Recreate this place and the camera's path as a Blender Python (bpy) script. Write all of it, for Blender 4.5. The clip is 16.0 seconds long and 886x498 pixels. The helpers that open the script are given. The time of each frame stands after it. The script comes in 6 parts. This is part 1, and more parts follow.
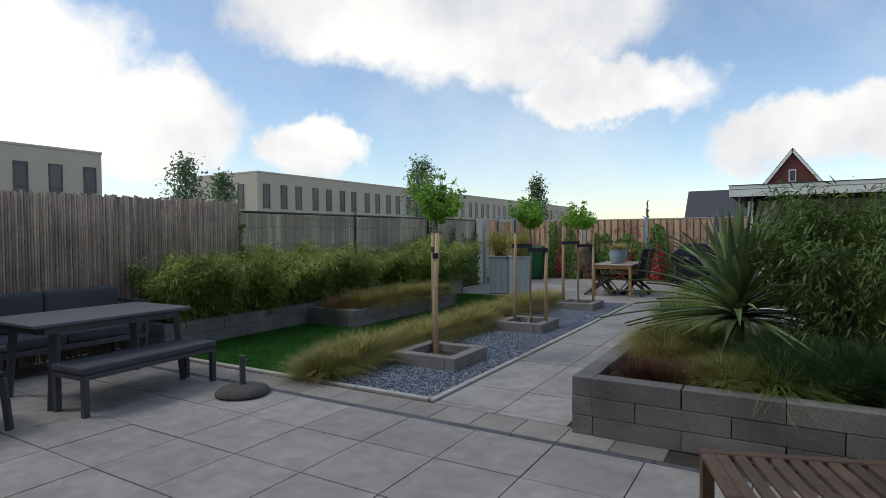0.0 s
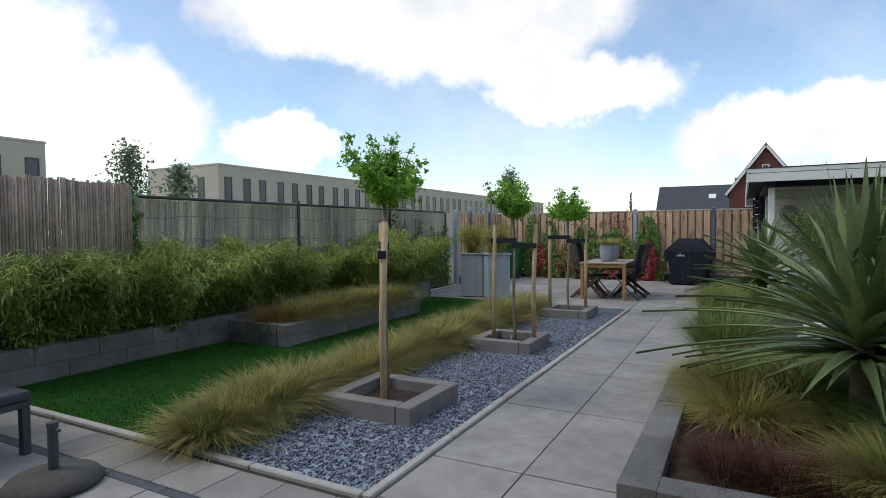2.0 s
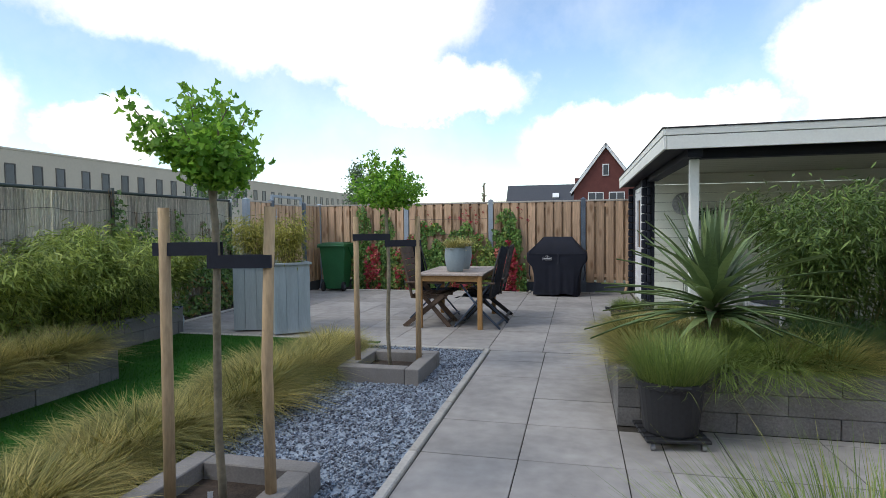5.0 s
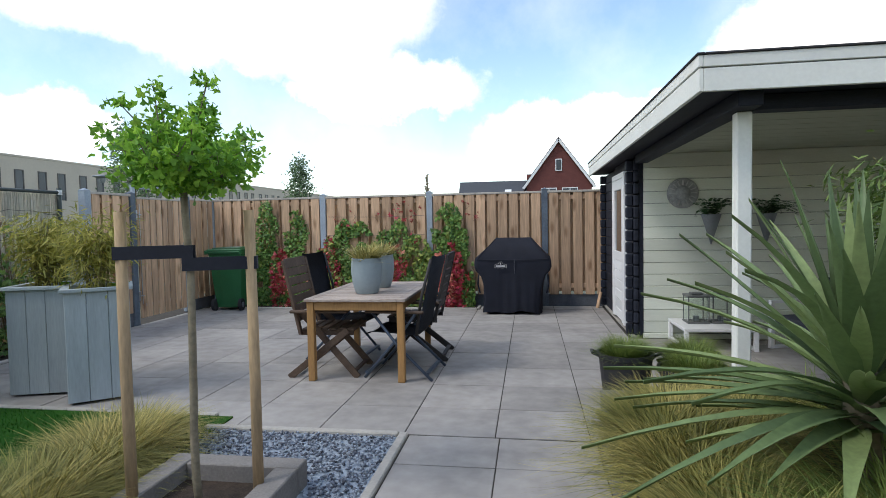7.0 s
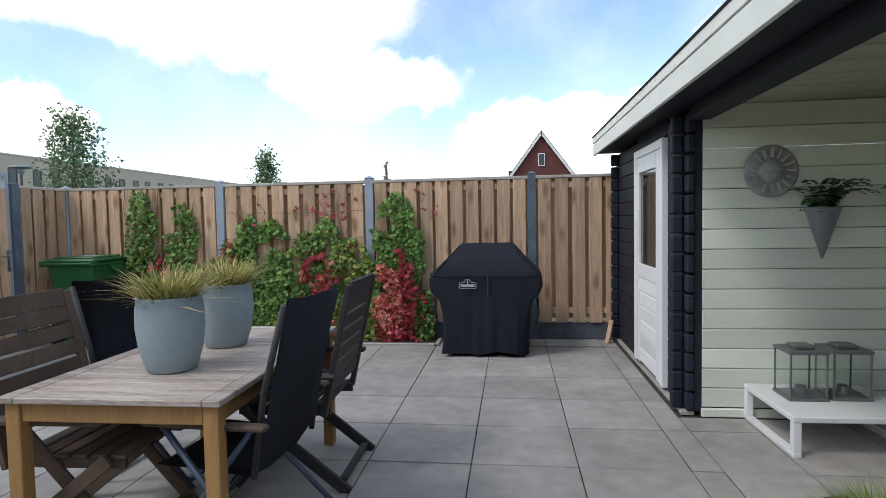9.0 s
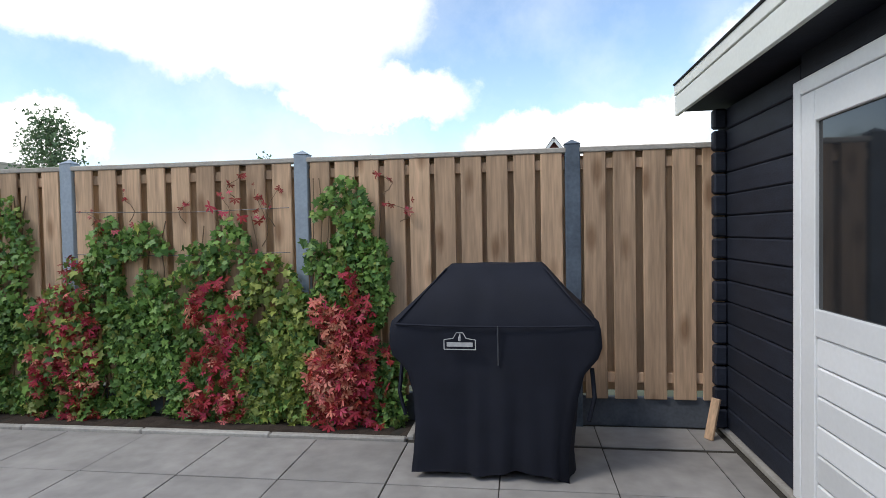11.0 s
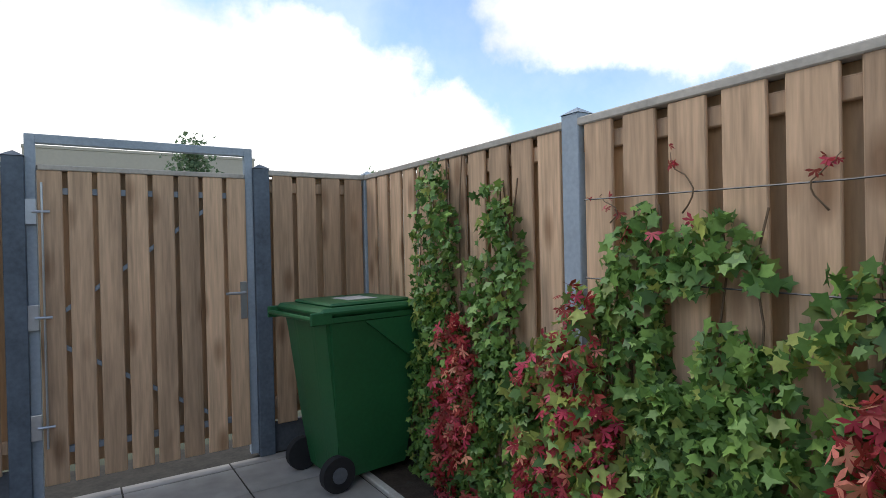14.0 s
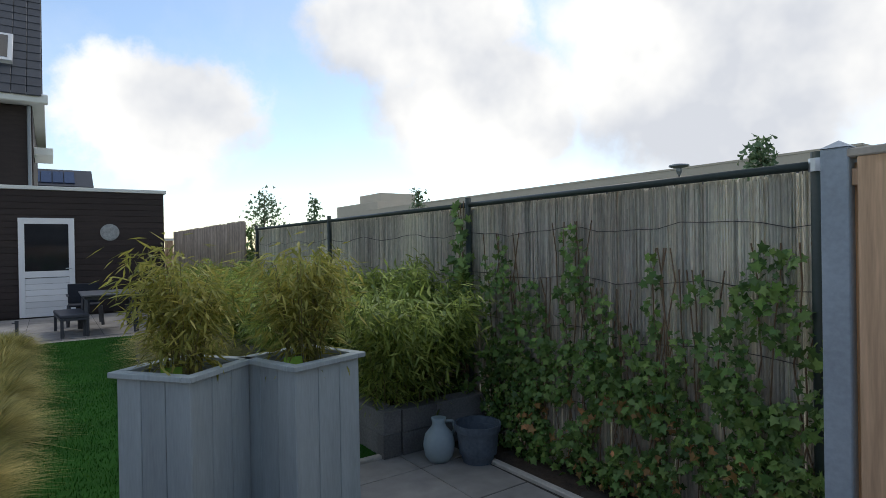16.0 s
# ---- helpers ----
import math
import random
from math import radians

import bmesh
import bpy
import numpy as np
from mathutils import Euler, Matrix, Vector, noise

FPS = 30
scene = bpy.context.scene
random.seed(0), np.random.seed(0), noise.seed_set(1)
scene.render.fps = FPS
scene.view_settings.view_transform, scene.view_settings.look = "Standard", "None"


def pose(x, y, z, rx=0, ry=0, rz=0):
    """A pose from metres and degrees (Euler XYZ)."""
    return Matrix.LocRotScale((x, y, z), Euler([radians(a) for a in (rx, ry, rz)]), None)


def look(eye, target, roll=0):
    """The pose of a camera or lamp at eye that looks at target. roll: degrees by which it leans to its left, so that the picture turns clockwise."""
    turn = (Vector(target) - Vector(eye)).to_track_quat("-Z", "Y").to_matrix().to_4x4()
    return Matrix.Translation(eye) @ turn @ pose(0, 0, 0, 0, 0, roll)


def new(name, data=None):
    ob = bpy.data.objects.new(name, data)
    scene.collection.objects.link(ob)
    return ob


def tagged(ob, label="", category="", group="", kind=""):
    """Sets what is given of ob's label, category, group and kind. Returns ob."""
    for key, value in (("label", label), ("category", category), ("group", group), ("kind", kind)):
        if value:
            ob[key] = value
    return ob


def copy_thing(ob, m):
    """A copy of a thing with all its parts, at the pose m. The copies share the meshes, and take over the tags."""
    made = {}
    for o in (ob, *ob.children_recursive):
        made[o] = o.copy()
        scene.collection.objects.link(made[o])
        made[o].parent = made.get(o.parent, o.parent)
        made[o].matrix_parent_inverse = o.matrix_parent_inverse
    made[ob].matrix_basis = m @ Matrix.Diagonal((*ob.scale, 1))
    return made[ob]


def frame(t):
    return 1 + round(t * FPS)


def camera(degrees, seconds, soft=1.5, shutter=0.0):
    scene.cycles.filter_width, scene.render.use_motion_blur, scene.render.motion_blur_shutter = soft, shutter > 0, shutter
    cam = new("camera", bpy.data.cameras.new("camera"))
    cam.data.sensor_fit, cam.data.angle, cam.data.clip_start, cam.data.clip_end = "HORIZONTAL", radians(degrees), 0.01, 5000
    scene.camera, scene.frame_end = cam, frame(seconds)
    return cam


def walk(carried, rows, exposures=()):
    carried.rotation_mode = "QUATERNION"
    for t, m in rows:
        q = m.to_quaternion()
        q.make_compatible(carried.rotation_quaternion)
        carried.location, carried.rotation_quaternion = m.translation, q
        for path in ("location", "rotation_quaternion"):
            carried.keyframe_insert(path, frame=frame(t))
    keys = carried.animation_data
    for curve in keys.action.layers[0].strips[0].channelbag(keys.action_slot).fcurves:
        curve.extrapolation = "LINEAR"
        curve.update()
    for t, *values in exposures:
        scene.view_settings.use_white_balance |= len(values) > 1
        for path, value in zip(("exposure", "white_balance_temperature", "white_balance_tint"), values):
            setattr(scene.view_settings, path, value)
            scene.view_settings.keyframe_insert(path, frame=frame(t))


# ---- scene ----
cam = camera(76.3, 16.0, 0.8)
PATH = [
    (0, (0.275, -0.773, 1.467), (-0.749, 0.944, 1.415), -0.5),
    (0.5, (0.107, -0.467, 1.437), (-0.910, 1.254, 1.381), -0.5),
    (1, (-0.119, -0.126, 1.418), (-1.134, 1.596, 1.357), -0.5),
    (1.5, (-0.361, 0.355, 1.412), (-1.360, 2.087, 1.349), -0.5),
    (2, (-0.600, 1.013, 1.412), (-1.537, 2.778, 1.345), -0.5),
    (2.5, (-0.811, 1.712, 1.400), (-1.644, 3.529, 1.333), -0.9),
    (3, (-0.976, 2.482, 1.361), (-1.700, 4.345, 1.292), -0.9),
    (3.5, (-1.123, 3.126, 1.337), (-1.787, 5.011, 1.272), -1.2),
    (4, (-1.208, 3.744, 1.359), (-1.791, 5.656, 1.285), -1.0),
    (4.5, (-1.268, 4.371, 1.370), (-1.793, 6.299, 1.293), -0.8),
    (4.7, (-1.310, 4.639, 1.368), (-1.810, 6.574, 1.291), -0.7),
    (7, (-1.503, 7.585, 1.388), (-1.808, 9.560, 1.298), -1.1),
    (7.5, (-1.514, 8.295, 1.386), (-1.784, 10.274, 1.294), -1.1),
    (8, (-1.520, 9.020, 1.376), (-1.779, 11.001, 1.283), -1.1),
    (8.5, (-1.525, 9.696, 1.381), (-1.771, 11.678, 1.284), -1.1),
    (9, (-1.494, 10.387, 1.394), (-1.736, 12.370, 1.294), -1.1),
    (11.5, (-1.714, 13.632, 1.317), (-2.022, 15.607, 1.269), -1.1),
    (12, (-1.913, 14.123, 1.305), (-2.305, 16.084, 1.266), -1.2),
    (12.5, (-2.192, 14.512, 1.330), (-2.819, 16.411, 1.282), -1.5),
    (13, (-2.551, 14.769, 1.362), (-3.548, 16.501, 1.292), -2.4),
    (13.5, (-2.934, 15.006, 1.355), (-4.247, 16.515, 1.329), -1.5),
    (14, (-3.328, 15.172, 1.368), (-5.004, 16.263, 1.354), -1.3),
    (14.5, (-3.669, 15.200, 1.408), (-5.599, 15.723, 1.388), -1.2),
    (15, (-3.974, 15.130, 1.419), (-5.969, 14.993, 1.421), -0.9),
    (15.5, (-4.261, 15.102, 1.487), (-5.979, 14.078, 1.477), -1.0),
    (16, (-4.500, 15.027, 1.533), (-5.643, 13.386, 1.522), -1.0),
]
walk(cam, [(t, look(eye, target, roll)) for t, eye, target, roll in PATH],
     [(0.0, -0.2), (1.0, -0.1), (2.5, 0.1), (4.5, 0.3), (7.5, 0.51), (9.0, 0.45), (11.5, 0.40), (12.4, 0.53), (13.3, 0.50), (14.2, 0.2), (15.2, -0.02), (16.0, -0.12)])

# ---- world, sun, exposure ----
SUN_DIR = Vector((-0.55, -0.42, 0.85)).normalized()   # towards the veiled sun
world = bpy.data.worlds.new("world")
scene.world = world
world.use_nodes = True
wn, wl = world.node_tree.nodes, world.node_tree.links
wn.clear()
w_out, w_bg = wn.new("ShaderNodeOutputWorld"), wn.new("ShaderNodeBackground")
w_bg.inputs["Strength"].default_value = 0.109
wl.new(w_bg.outputs[0], w_out.inputs[0])
w_sky = wn.new("ShaderNodeTexSky")
w_sky.sky_type, w_sky.sun_disc = "NISHITA", False
w_sky.sun_elevation = math.asin(SUN_DIR.z)
w_sky.sun_rotation = math.atan2(SUN_DIR.x, SUN_DIR.y)
w_sky.dust_density, w_sky.air_density = 0.4, 1.0
w_co = wn.new("ShaderNodeTexCoord")


def w_math(op, a, b=None, clamp=False):
    n = wn.new("ShaderNodeMath")
    n.operation, n.use_clamp = op, clamp
    for i, v in enumerate((a, b)):
        if v is None:
            continue
        if isinstance(v, (int, float)):
            n.inputs[i].default_value = v
        else:
            wl.new(v, n.inputs[i])
    return n.outputs[0]


def w_vec(op, a, b):
    n = wn.new("ShaderNodeVectorMath")
    n.operation = op
    for i, v in enumerate((a, b)):
        if isinstance(v, tuple):
            n.inputs[i].default_value = v
        elif v is not None:
            wl.new(v, n.inputs[i])
    return n.outputs["Value"] if op == "LENGTH" else n.outputs["Vector"]


def w_noise(scale, detail, rough):
    n = wn.new("ShaderNodeTexNoise")
    n.inputs["Scale"].default_value, n.inputs["Detail"].default_value, n.inputs["Roughness"].default_value = scale, detail, rough
    wl.new(w_co.outputs["Generated"], n.inputs["Vector"])
    return n


w_warp = w_noise(5.0, 9, 0.6)
w_curl = w_noise(19.0, 7, 0.62)
w_dir = w_vec("ADD", w_co.outputs["Generated"], w_vec("MULTIPLY", w_vec("SUBTRACT", w_warp.outputs["Color"], (0.5, 0.5, 0.5)), (0.24, 0.24, 0.15)))
w_dir = w_vec("ADD", w_dir, w_vec("MULTIPLY", w_vec("SUBTRACT", w_curl.outputs["Color"], (0.5, 0.5, 0.5)), (0.07, 0.07, 0.06)))
# cumulus banks: direction of the middle, half width, half height
CLOUDS = [
    ((-0.40, 0.85, 0.36), 0.26, 0.13), ((-0.25, 0.94, 0.23), 0.17, 0.06), ((-0.60, 0.74, 0.40), 0.22, 0.12),
    ((0.02, 0.985, 0.145), 0.13, 0.06), ((0.17, 0.97, 0.155), 0.13, 0.06), ((0.42, 0.88, 0.22), 0.16, 0.12),
    ((-0.68, 0.72, 0.14), 0.10, 0.055), ((-0.84, 0.52, 0.18), 0.16, 0.10), ((-0.93, 0.30, 0.23), 0.20, 0.16),
    ((-0.97, -0.05, 0.25), 0.34, 0.19), ((-0.85, -0.45, 0.30), 0.30, 0.22), ((-0.62, -0.75, 0.22), 0.20, 0.13),
    ((-0.15, -0.96, 0.20), 0.18, 0.11), ((-0.50, -0.78, 0.36), 0.20, 0.10), ((-0.60, 0.10, 0.80), 0.45, 0.35), ((0.50, -0.75, 0.40), 0.40, 0.25),
    ((0.90, 0.30, 0.30), 0.30, 0.16), ((0.30, -0.10, 0.95), 0.30, 0.40),
]
w_cover = None
for c, rw, rh in CLOUDS:
    c = Vector(c).normalized()
    d = w_vec("LENGTH", w_vec("MULTIPLY", w_vec("SUBTRACT", w_dir, tuple(c)), (1 / rw, 1 / rw, 1 / rh)), None)
    m = wn.new("ShaderNodeMapRange")
    m.interpolation_type = "SMOOTHSTEP"
    m.inputs["From Min"].default_value, m.inputs["From Max"].default_value = 1.12, 0.72
    wl.new(d, m.inputs["Value"])
    w_cover = m.outputs[0] if w_cover is None else w_math("MAXIMUM", w_cover, m.outputs[0])
w_thin = w_noise(3.0, 8, 0.62)
w_veil = wn.new("ShaderNodeMapRange")
w_veil.inputs["From Min"].default_value, w_veil.inputs["From Max"].default_value = 0.42, 0.75
w_veil.inputs["To Max"].default_value = 0.32
wl.new(w_thin.outputs["Fac"], w_veil.inputs["Value"])
w_fac = w_math("MAXIMUM", w_cover, w_veil.outputs[0])
w_shade = wn.new("ShaderNodeValToRGB")
w_shade.color_ramp.elements[0].position, w_shade.color_ramp.elements[1].position = 0.34, 0.54
w_shade.color_ramp.elements[0].color, w_shade.color_ramp.elements[1].color = (7.0, 7.3, 7.9, 1), (10.9, 10.8, 10.5, 1)
w_dark = w_noise(3.6, 5, 0.5)
wl.new(w_dark.outputs["Fac"], w_shade.inputs["Fac"])
w_mix = wn.new("ShaderNodeMix")
w_mix.data_type = "RGBA"
wl.new(w_fac, w_mix.inputs["Factor"])
w_blue = wn.new("ShaderNodeMix")
w_blue.data_type, w_blue.blend_type = "RGBA", "MULTIPLY"
w_blue.inputs["Factor"].default_value = 1.0
w_blue.inputs["B"].default_value = (1.72, 1.72, 1.70, 1)
wl.new(w_sky.outputs[0], w_blue.inputs["A"])
wl.new(w_blue.outputs["Result"], w_mix.inputs["A"])
wl.new(w_shade.outputs["Color"], w_mix.inputs["B"])
wl.new(w_mix.outputs["Result"], w_bg.inputs["Color"])

sun = new("sun", bpy.data.lights.new("sun", "SUN"))
sun.data.energy, sun.data.angle, sun.data.color = 0.95, radians(14), (1.0, 0.96, 0.9)
sun.matrix_world = look(SUN_DIR * 30, (0, 0, 0))


# ---- materials ----
def mat(name, base, rough=0.8, metal=0.0, vary=0.22, scale=3.0, fine=45.0, bump=0.25, rnd=0.12, stretch=(1, 1, 1), island=0.0, tint=None, through_light=0.0, spec=0.4, coords="Position", knots=None):
    """A surface with variation at two scales, per piece or per leaf where asked."""
    m = bpy.data.materials.new(name)
    m.use_nodes = True
    nt = m.node_tree
    n, l = nt.nodes, nt.links
    b = n["Principled BSDF"]
    geo = n.new("ShaderNodeNewGeometry")
    src = geo.outputs["Position"]
    if coords != "Position":
        src = n.new("ShaderNodeTexCoord").outputs[coords]
    mp = n.new("ShaderNodeMapping")
    mp.inputs["Scale"].default_value = stretch
    l.new(src, mp.inputs["Vector"])
    n1, n2 = n.new("ShaderNodeTexNoise"), n.new("ShaderNodeTexNoise")
    for k, s, d in ((n1, scale, 4), (n2, fine, 5)):
        k.inputs["Scale"].default_value, k.inputs["Detail"].default_value = s, d
        l.new(mp.outputs[0], k.inputs["Vector"])
    add = n.new("ShaderNodeMath")
    add.operation = "MULTIPLY_ADD"
    add.inputs[1].default_value = 0.55
    mul = n.new("ShaderNodeMath")
    mul.operation = "MULTIPLY"
    mul.inputs[1].default_value = 0.45
    l.new(n2.outputs["Fac"], mul.inputs[0])
    l.new(n1.outputs["Fac"], add.inputs[0])
    l.new(mul.outputs[0], add.inputs[2])
    ramp = n.new("ShaderNodeValToRGB")
    ramp.color_ramp.elements[0].position, ramp.color_ramp.elements[1].position = 0.32, 0.68
    hi = tint or tuple(min(1, c * (1 + vary)) for c in base)
    ramp.color_ramp.elements[0].color = (*[c * (1 - vary) for c in base], 1)
    ramp.color_ramp.elements[1].color = (*hi, 1)
    l.new(add.outputs[0], ramp.inputs["Fac"])
    col = ramp.outputs["Color"]
    amount = island or rnd
    if amount:
        r = geo.outputs["Random Per Island"] if island else n.new("ShaderNodeObjectInfo").outputs["Random"]
        mr = n.new("ShaderNodeMapRange")
        mr.inputs["To Min"].default_value, mr.inputs["To Max"].default_value = 1 - amount, 1 + amount
        l.new(r, mr.inputs["Value"])
        hsv = n.new("ShaderNodeHueSaturation")
        l.new(mr.outputs[0], hsv.inputs["Value"])
        l.new(col, hsv.inputs["Color"])
        col = hsv.outputs["Color"]
        if island:
            mh = n.new("ShaderNodeMapRange")
            mh.inputs["To Min"].default_value, mh.inputs["To Max"].default_value = 0.515, 0.475
            l.new(r, mh.inputs["Value"])
            l.new(mh.outputs[0], hsv.inputs["Hue"])
    if knots:
        km = n.new("ShaderNodeMapping")
        km.inputs["Scale"].default_value = knots
        l.new(src, km.inputs["Vector"])
        vo, kr, kx = n.new("ShaderNodeTexVoronoi"), n.new("ShaderNodeMapRange"), n.new("ShaderNodeMix")
        vo.inputs["Scale"].default_value = 1.0
        l.new(km.outputs[0], vo.inputs["Vector"])
        l.new(vo.outputs["Distance"], kr.inputs["Value"])
        kr.inputs["From Min"].default_value, kr.inputs["From Max"].default_value = 0.10, 0.30
        kr.inputs["To Min"].default_value, kr.inputs["To Max"].default_value = 0.75, 0.0
        kx.data_type, kx.blend_type = "RGBA", "MULTIPLY"
        kx.inputs["B"].default_value = (0.42, 0.33, 0.26, 1)
        l.new(kr.outputs[0], kx.inputs["Factor"])
        l.new(col, kx.inputs["A"])
        col = kx.outputs["Result"]
    l.new(col, b.inputs["Base Color"])
    b.inputs["Roughness"].default_value, b.inputs["Metallic"].default_value = rough, metal
    b.inputs["Specular IOR Level"].default_value = spec
    if bump:
        bp = n.new("ShaderNodeBump")
        bp.inputs["Strength"].default_value, bp.inputs["Distance"].default_value = bump, 0.004
        l.new(n2.outputs["Fac"], bp.inputs["Height"])
        l.new(bp.outputs[0], b.inputs["Normal"])
    if through_light:
        tr, mx = n.new("ShaderNodeBsdfTranslucent"), n.new("ShaderNodeMixShader")
        mx.inputs[0].default_value = through_light
        l.new(col, tr.inputs["Color"])
        l.new(b.outputs[0], mx.inputs[1])
        l.new(tr.outputs[0], mx.inputs[2])
        l.new(mx.outputs[0], n["Material Output"].inputs["Surface"])
    return m


M = {}
M["slab"] = mat("concrete_slab", (0.315, 0.298, 0.278), 0.78, vary=0.25, scale=1.7, fine=8, bump=0.12, rnd=0.10)
M["slab_small"] = mat("small_slab", (0.27, 0.25, 0.225), 0.85, vary=0.18, scale=4, rnd=0.2)
M["joint"] = mat("sand_joint", (0.045, 0.04, 0.032), 0.95, vary=0.4, scale=9)
M["earth"] = mat("earth", (0.05, 0.036, 0.026), 1.0, vary=0.5, scale=12, fine=90, bump=1.0, rnd=0)
M["ground"] = mat("far_ground", (0.10, 0.11, 0.07), 1.0, vary=0.3, scale=0.05, fine=2, rnd=0)
M["gravel"] = mat("blue_grey_gravel", (0.195, 0.22, 0.27), 0.75, vary=0.35, scale=60, fine=200, island=0.75, bump=0.2)
M["kerb"] = mat("pale_kerb", (0.42, 0.40, 0.36), 0.85, vary=0.2, scale=5)
M["block"] = mat("grey_block", (0.178, 0.174, 0.168), 0.9, vary=0.38, scale=3, fine=70, bump=0.6, rnd=0.2)
M["block_box"] = mat("tree_bed_block", (0.215, 0.20, 0.185), 0.9, vary=0.2, scale=5, fine=80, bump=0.5)
M["turf"] = mat("turf", (0.022, 0.085, 0.012), 0.95, spec=0.1, vary=0.3, scale=2, fine=160, bump=1.0, rnd=0)
M["turf_blade"] = mat("turf_blade", (0.026, 0.10, 0.014), 0.95, spec=0.05, vary=0.25, scale=2, island=0.35, bump=0)
M["fence"] = mat("fence_wood", (0.52, 0.35, 0.222), 0.85, vary=0.36, scale=2.4, fine=15, bump=0.45, rnd=0.22, stretch=(4.5, 4.5, 0.30), knots=(6.5, 6.5, 2.4))
M["fence_back"] = mat("fence_wood_back", (0.46, 0.305, 0.175), 0.85, vary=0.25, scale=3, fine=26, bump=0.4, rnd=0.2, stretch=(3.2, 3.2, 0.35))
M["fence_cap"] = mat("weathered_cap", (0.42, 0.385, 0.335), 0.85, vary=0.2, scale=5)
M["post"] = mat("blue_grey_post", (0.30, 0.35, 0.40), 0.75, vary=0.16, scale=4, bump=0.3)
M["post_dark"] = mat("dark_post", (0.10, 0.125, 0.155), 0.75, vary=0.3, scale=6, bump=0.3)
M["plinth"] = mat("concrete_plank", (0.10, 0.11, 0.125), 0.9, vary=0.25, scale=6)
M["bamboo"] = mat("bamboo_pole", (0.33, 0.265, 0.21), 0.7, vary=0.35, scale=5, fine=30, rnd=0.3, stretch=(1, 1, 0.5))
M["reed"] = mat("dry_reed", (0.84, 0.775, 0.69), 0.85, vary=0.30, scale=1.6, fine=60, island=0.24, bump=0, stretch=(1, 1, 0.3), through_light=0.6)
M["pipe"] = mat("green_pipe", (0.03, 0.045, 0.04), 0.5, vary=0.2)
M["wire"] = mat("wire", (0.10, 0.10, 0.10), 0.5, metal=0.8, bump=0)
M["black_wood"] = mat("black_log_wall", (0.019, 0.023, 0.035), 0.65, vary=0.3, scale=5, fine=40, stretch=(1, 1, 4), spec=0.25)
M["cream"] = mat("cream_boards", (0.76, 0.80, 0.69), 0.65, vary=0.06, scale=2, fine=30, bump=0.2, stretch=(1, 1, 5))
# darker version of the cream paint: the canopy's shade is in the base colour
M["ceiling_shaded"] = mat("shaded_cream_ceiling", (0.36, 0.38, 0.29), 0.7, vary=0.10, scale=2, fine=24, bump=0.2, stretch=(0.4, 5, 1))
M["fascia"] = mat("white_fascia", (0.76, 0.78, 0.73), 0.6, vary=0.06, scale=2, bump=0.1)
M["white"] = mat("white_paint", (0.76, 0.77, 0.77), 0.45, vary=0.04, bump=0.05)
M["felt"] = mat("roof_felt", (0.05, 0.05, 0.055), 0.9)
M["grey_wood"] = mat("grey_planter_wood", (0.365, 0.415, 0.425), 0.8, vary=0.14, scale=4, fine=30, bump=0.3, stretch=(3, 3, 0.4))
M["anthracite"] = mat("anthracite_metal", (0.065, 0.07, 0.08), 0.5, vary=0.12, bump=0.05)
M["anth_top"] = mat("anthracite_table_top", (0.10, 0.105, 0.115), 0.45, vary=0.12, bump=0.05)
M["cushion"] = mat("grey_cushion", (0.075, 0.08, 0.095), 0.95, vary=0.15, scale=8, fine=300, bump=0.3)
M["cement"] = mat("umbrella_base", (0.085, 0.08, 0.07), 0.9, vary=0.3, scale=8, bump=0.5)
M["teak"] = mat("weathered_teak", (0.35, 0.25, 0.185), 0.6, vary=0.38, tint=(0.56, 0.49, 0.435), scale=5, fine=40, rnd=0.15, stretch=(0.5, 4, 4))
M["teak_gold"] = mat("golden_teak", (0.34, 0.19, 0.07), 0.6, vary=0.2, scale=5, fine=40, stretch=(3, 3, 0.5))
M["brown_wood"] = mat("dark_brown_wood", (0.105, 0.07, 0.048), 0.75, vary=0.3, scale=6, fine=40, rnd=0.2)
M["black_wood_chair"] = mat("black_stained_wood", (0.03, 0.028, 0.028), 0.6, vary=0.3, scale=6)
M["textile"] = mat("black_textile", (0.022, 0.026, 0.036), 0.8, vary=0.2, scale=8, fine=400, bump=0.4)
M["steel_blue"] = mat("blue_grey_tube", (0.09, 0.12, 0.17), 0.4, metal=0.4, vary=0.1)
M["vase"] = mat("blue_grey_glaze", (0.295, 0.36, 0.385), 0.6, vary=0.08, scale=4, fine=30, bump=0.08)
M["pot"] = mat("black_plastic_pot", (0.022, 0.023, 0.026), 0.5, vary=0.25, bump=0.1)
M["cover"] = mat("black_cover_cloth", (0.013, 0.015, 0.024), 0.7, vary=0.3, scale=5, fine=300, bump=0.3, spec=0.22)
M["print"] = mat("grey_print", (0.45, 0.45, 0.45), 0.7, bump=0)
M["bin"] = mat("green_plastic", (0.023, 0.13, 0.046), 0.42, vary=0.14, scale=3, bump=0.1)
M["tyre"] = mat("black_rubber", (0.02, 0.02, 0.022), 0.8, vary=0.2)
M["stake"] = mat("wooden_stake", (0.50, 0.36, 0.21), 0.8, vary=0.3, scale=4, fine=30, rnd=0.15, stretch=(3, 3, 0.5))
M["bark"] = mat("bark", (0.22, 0.19, 0.13), 0.9, vary=0.35, scale=10, bump=0.8)
M["tie"] = mat("rubber_tie", (0.016, 0.018, 0.028), 0.7)
M["leaf_tree"] = mat("ginkgo_leaf", (0.20, 0.42, 0.05), 0.5, vary=0.3, scale=5, island=0.4, bump=0, through_light=0.45)
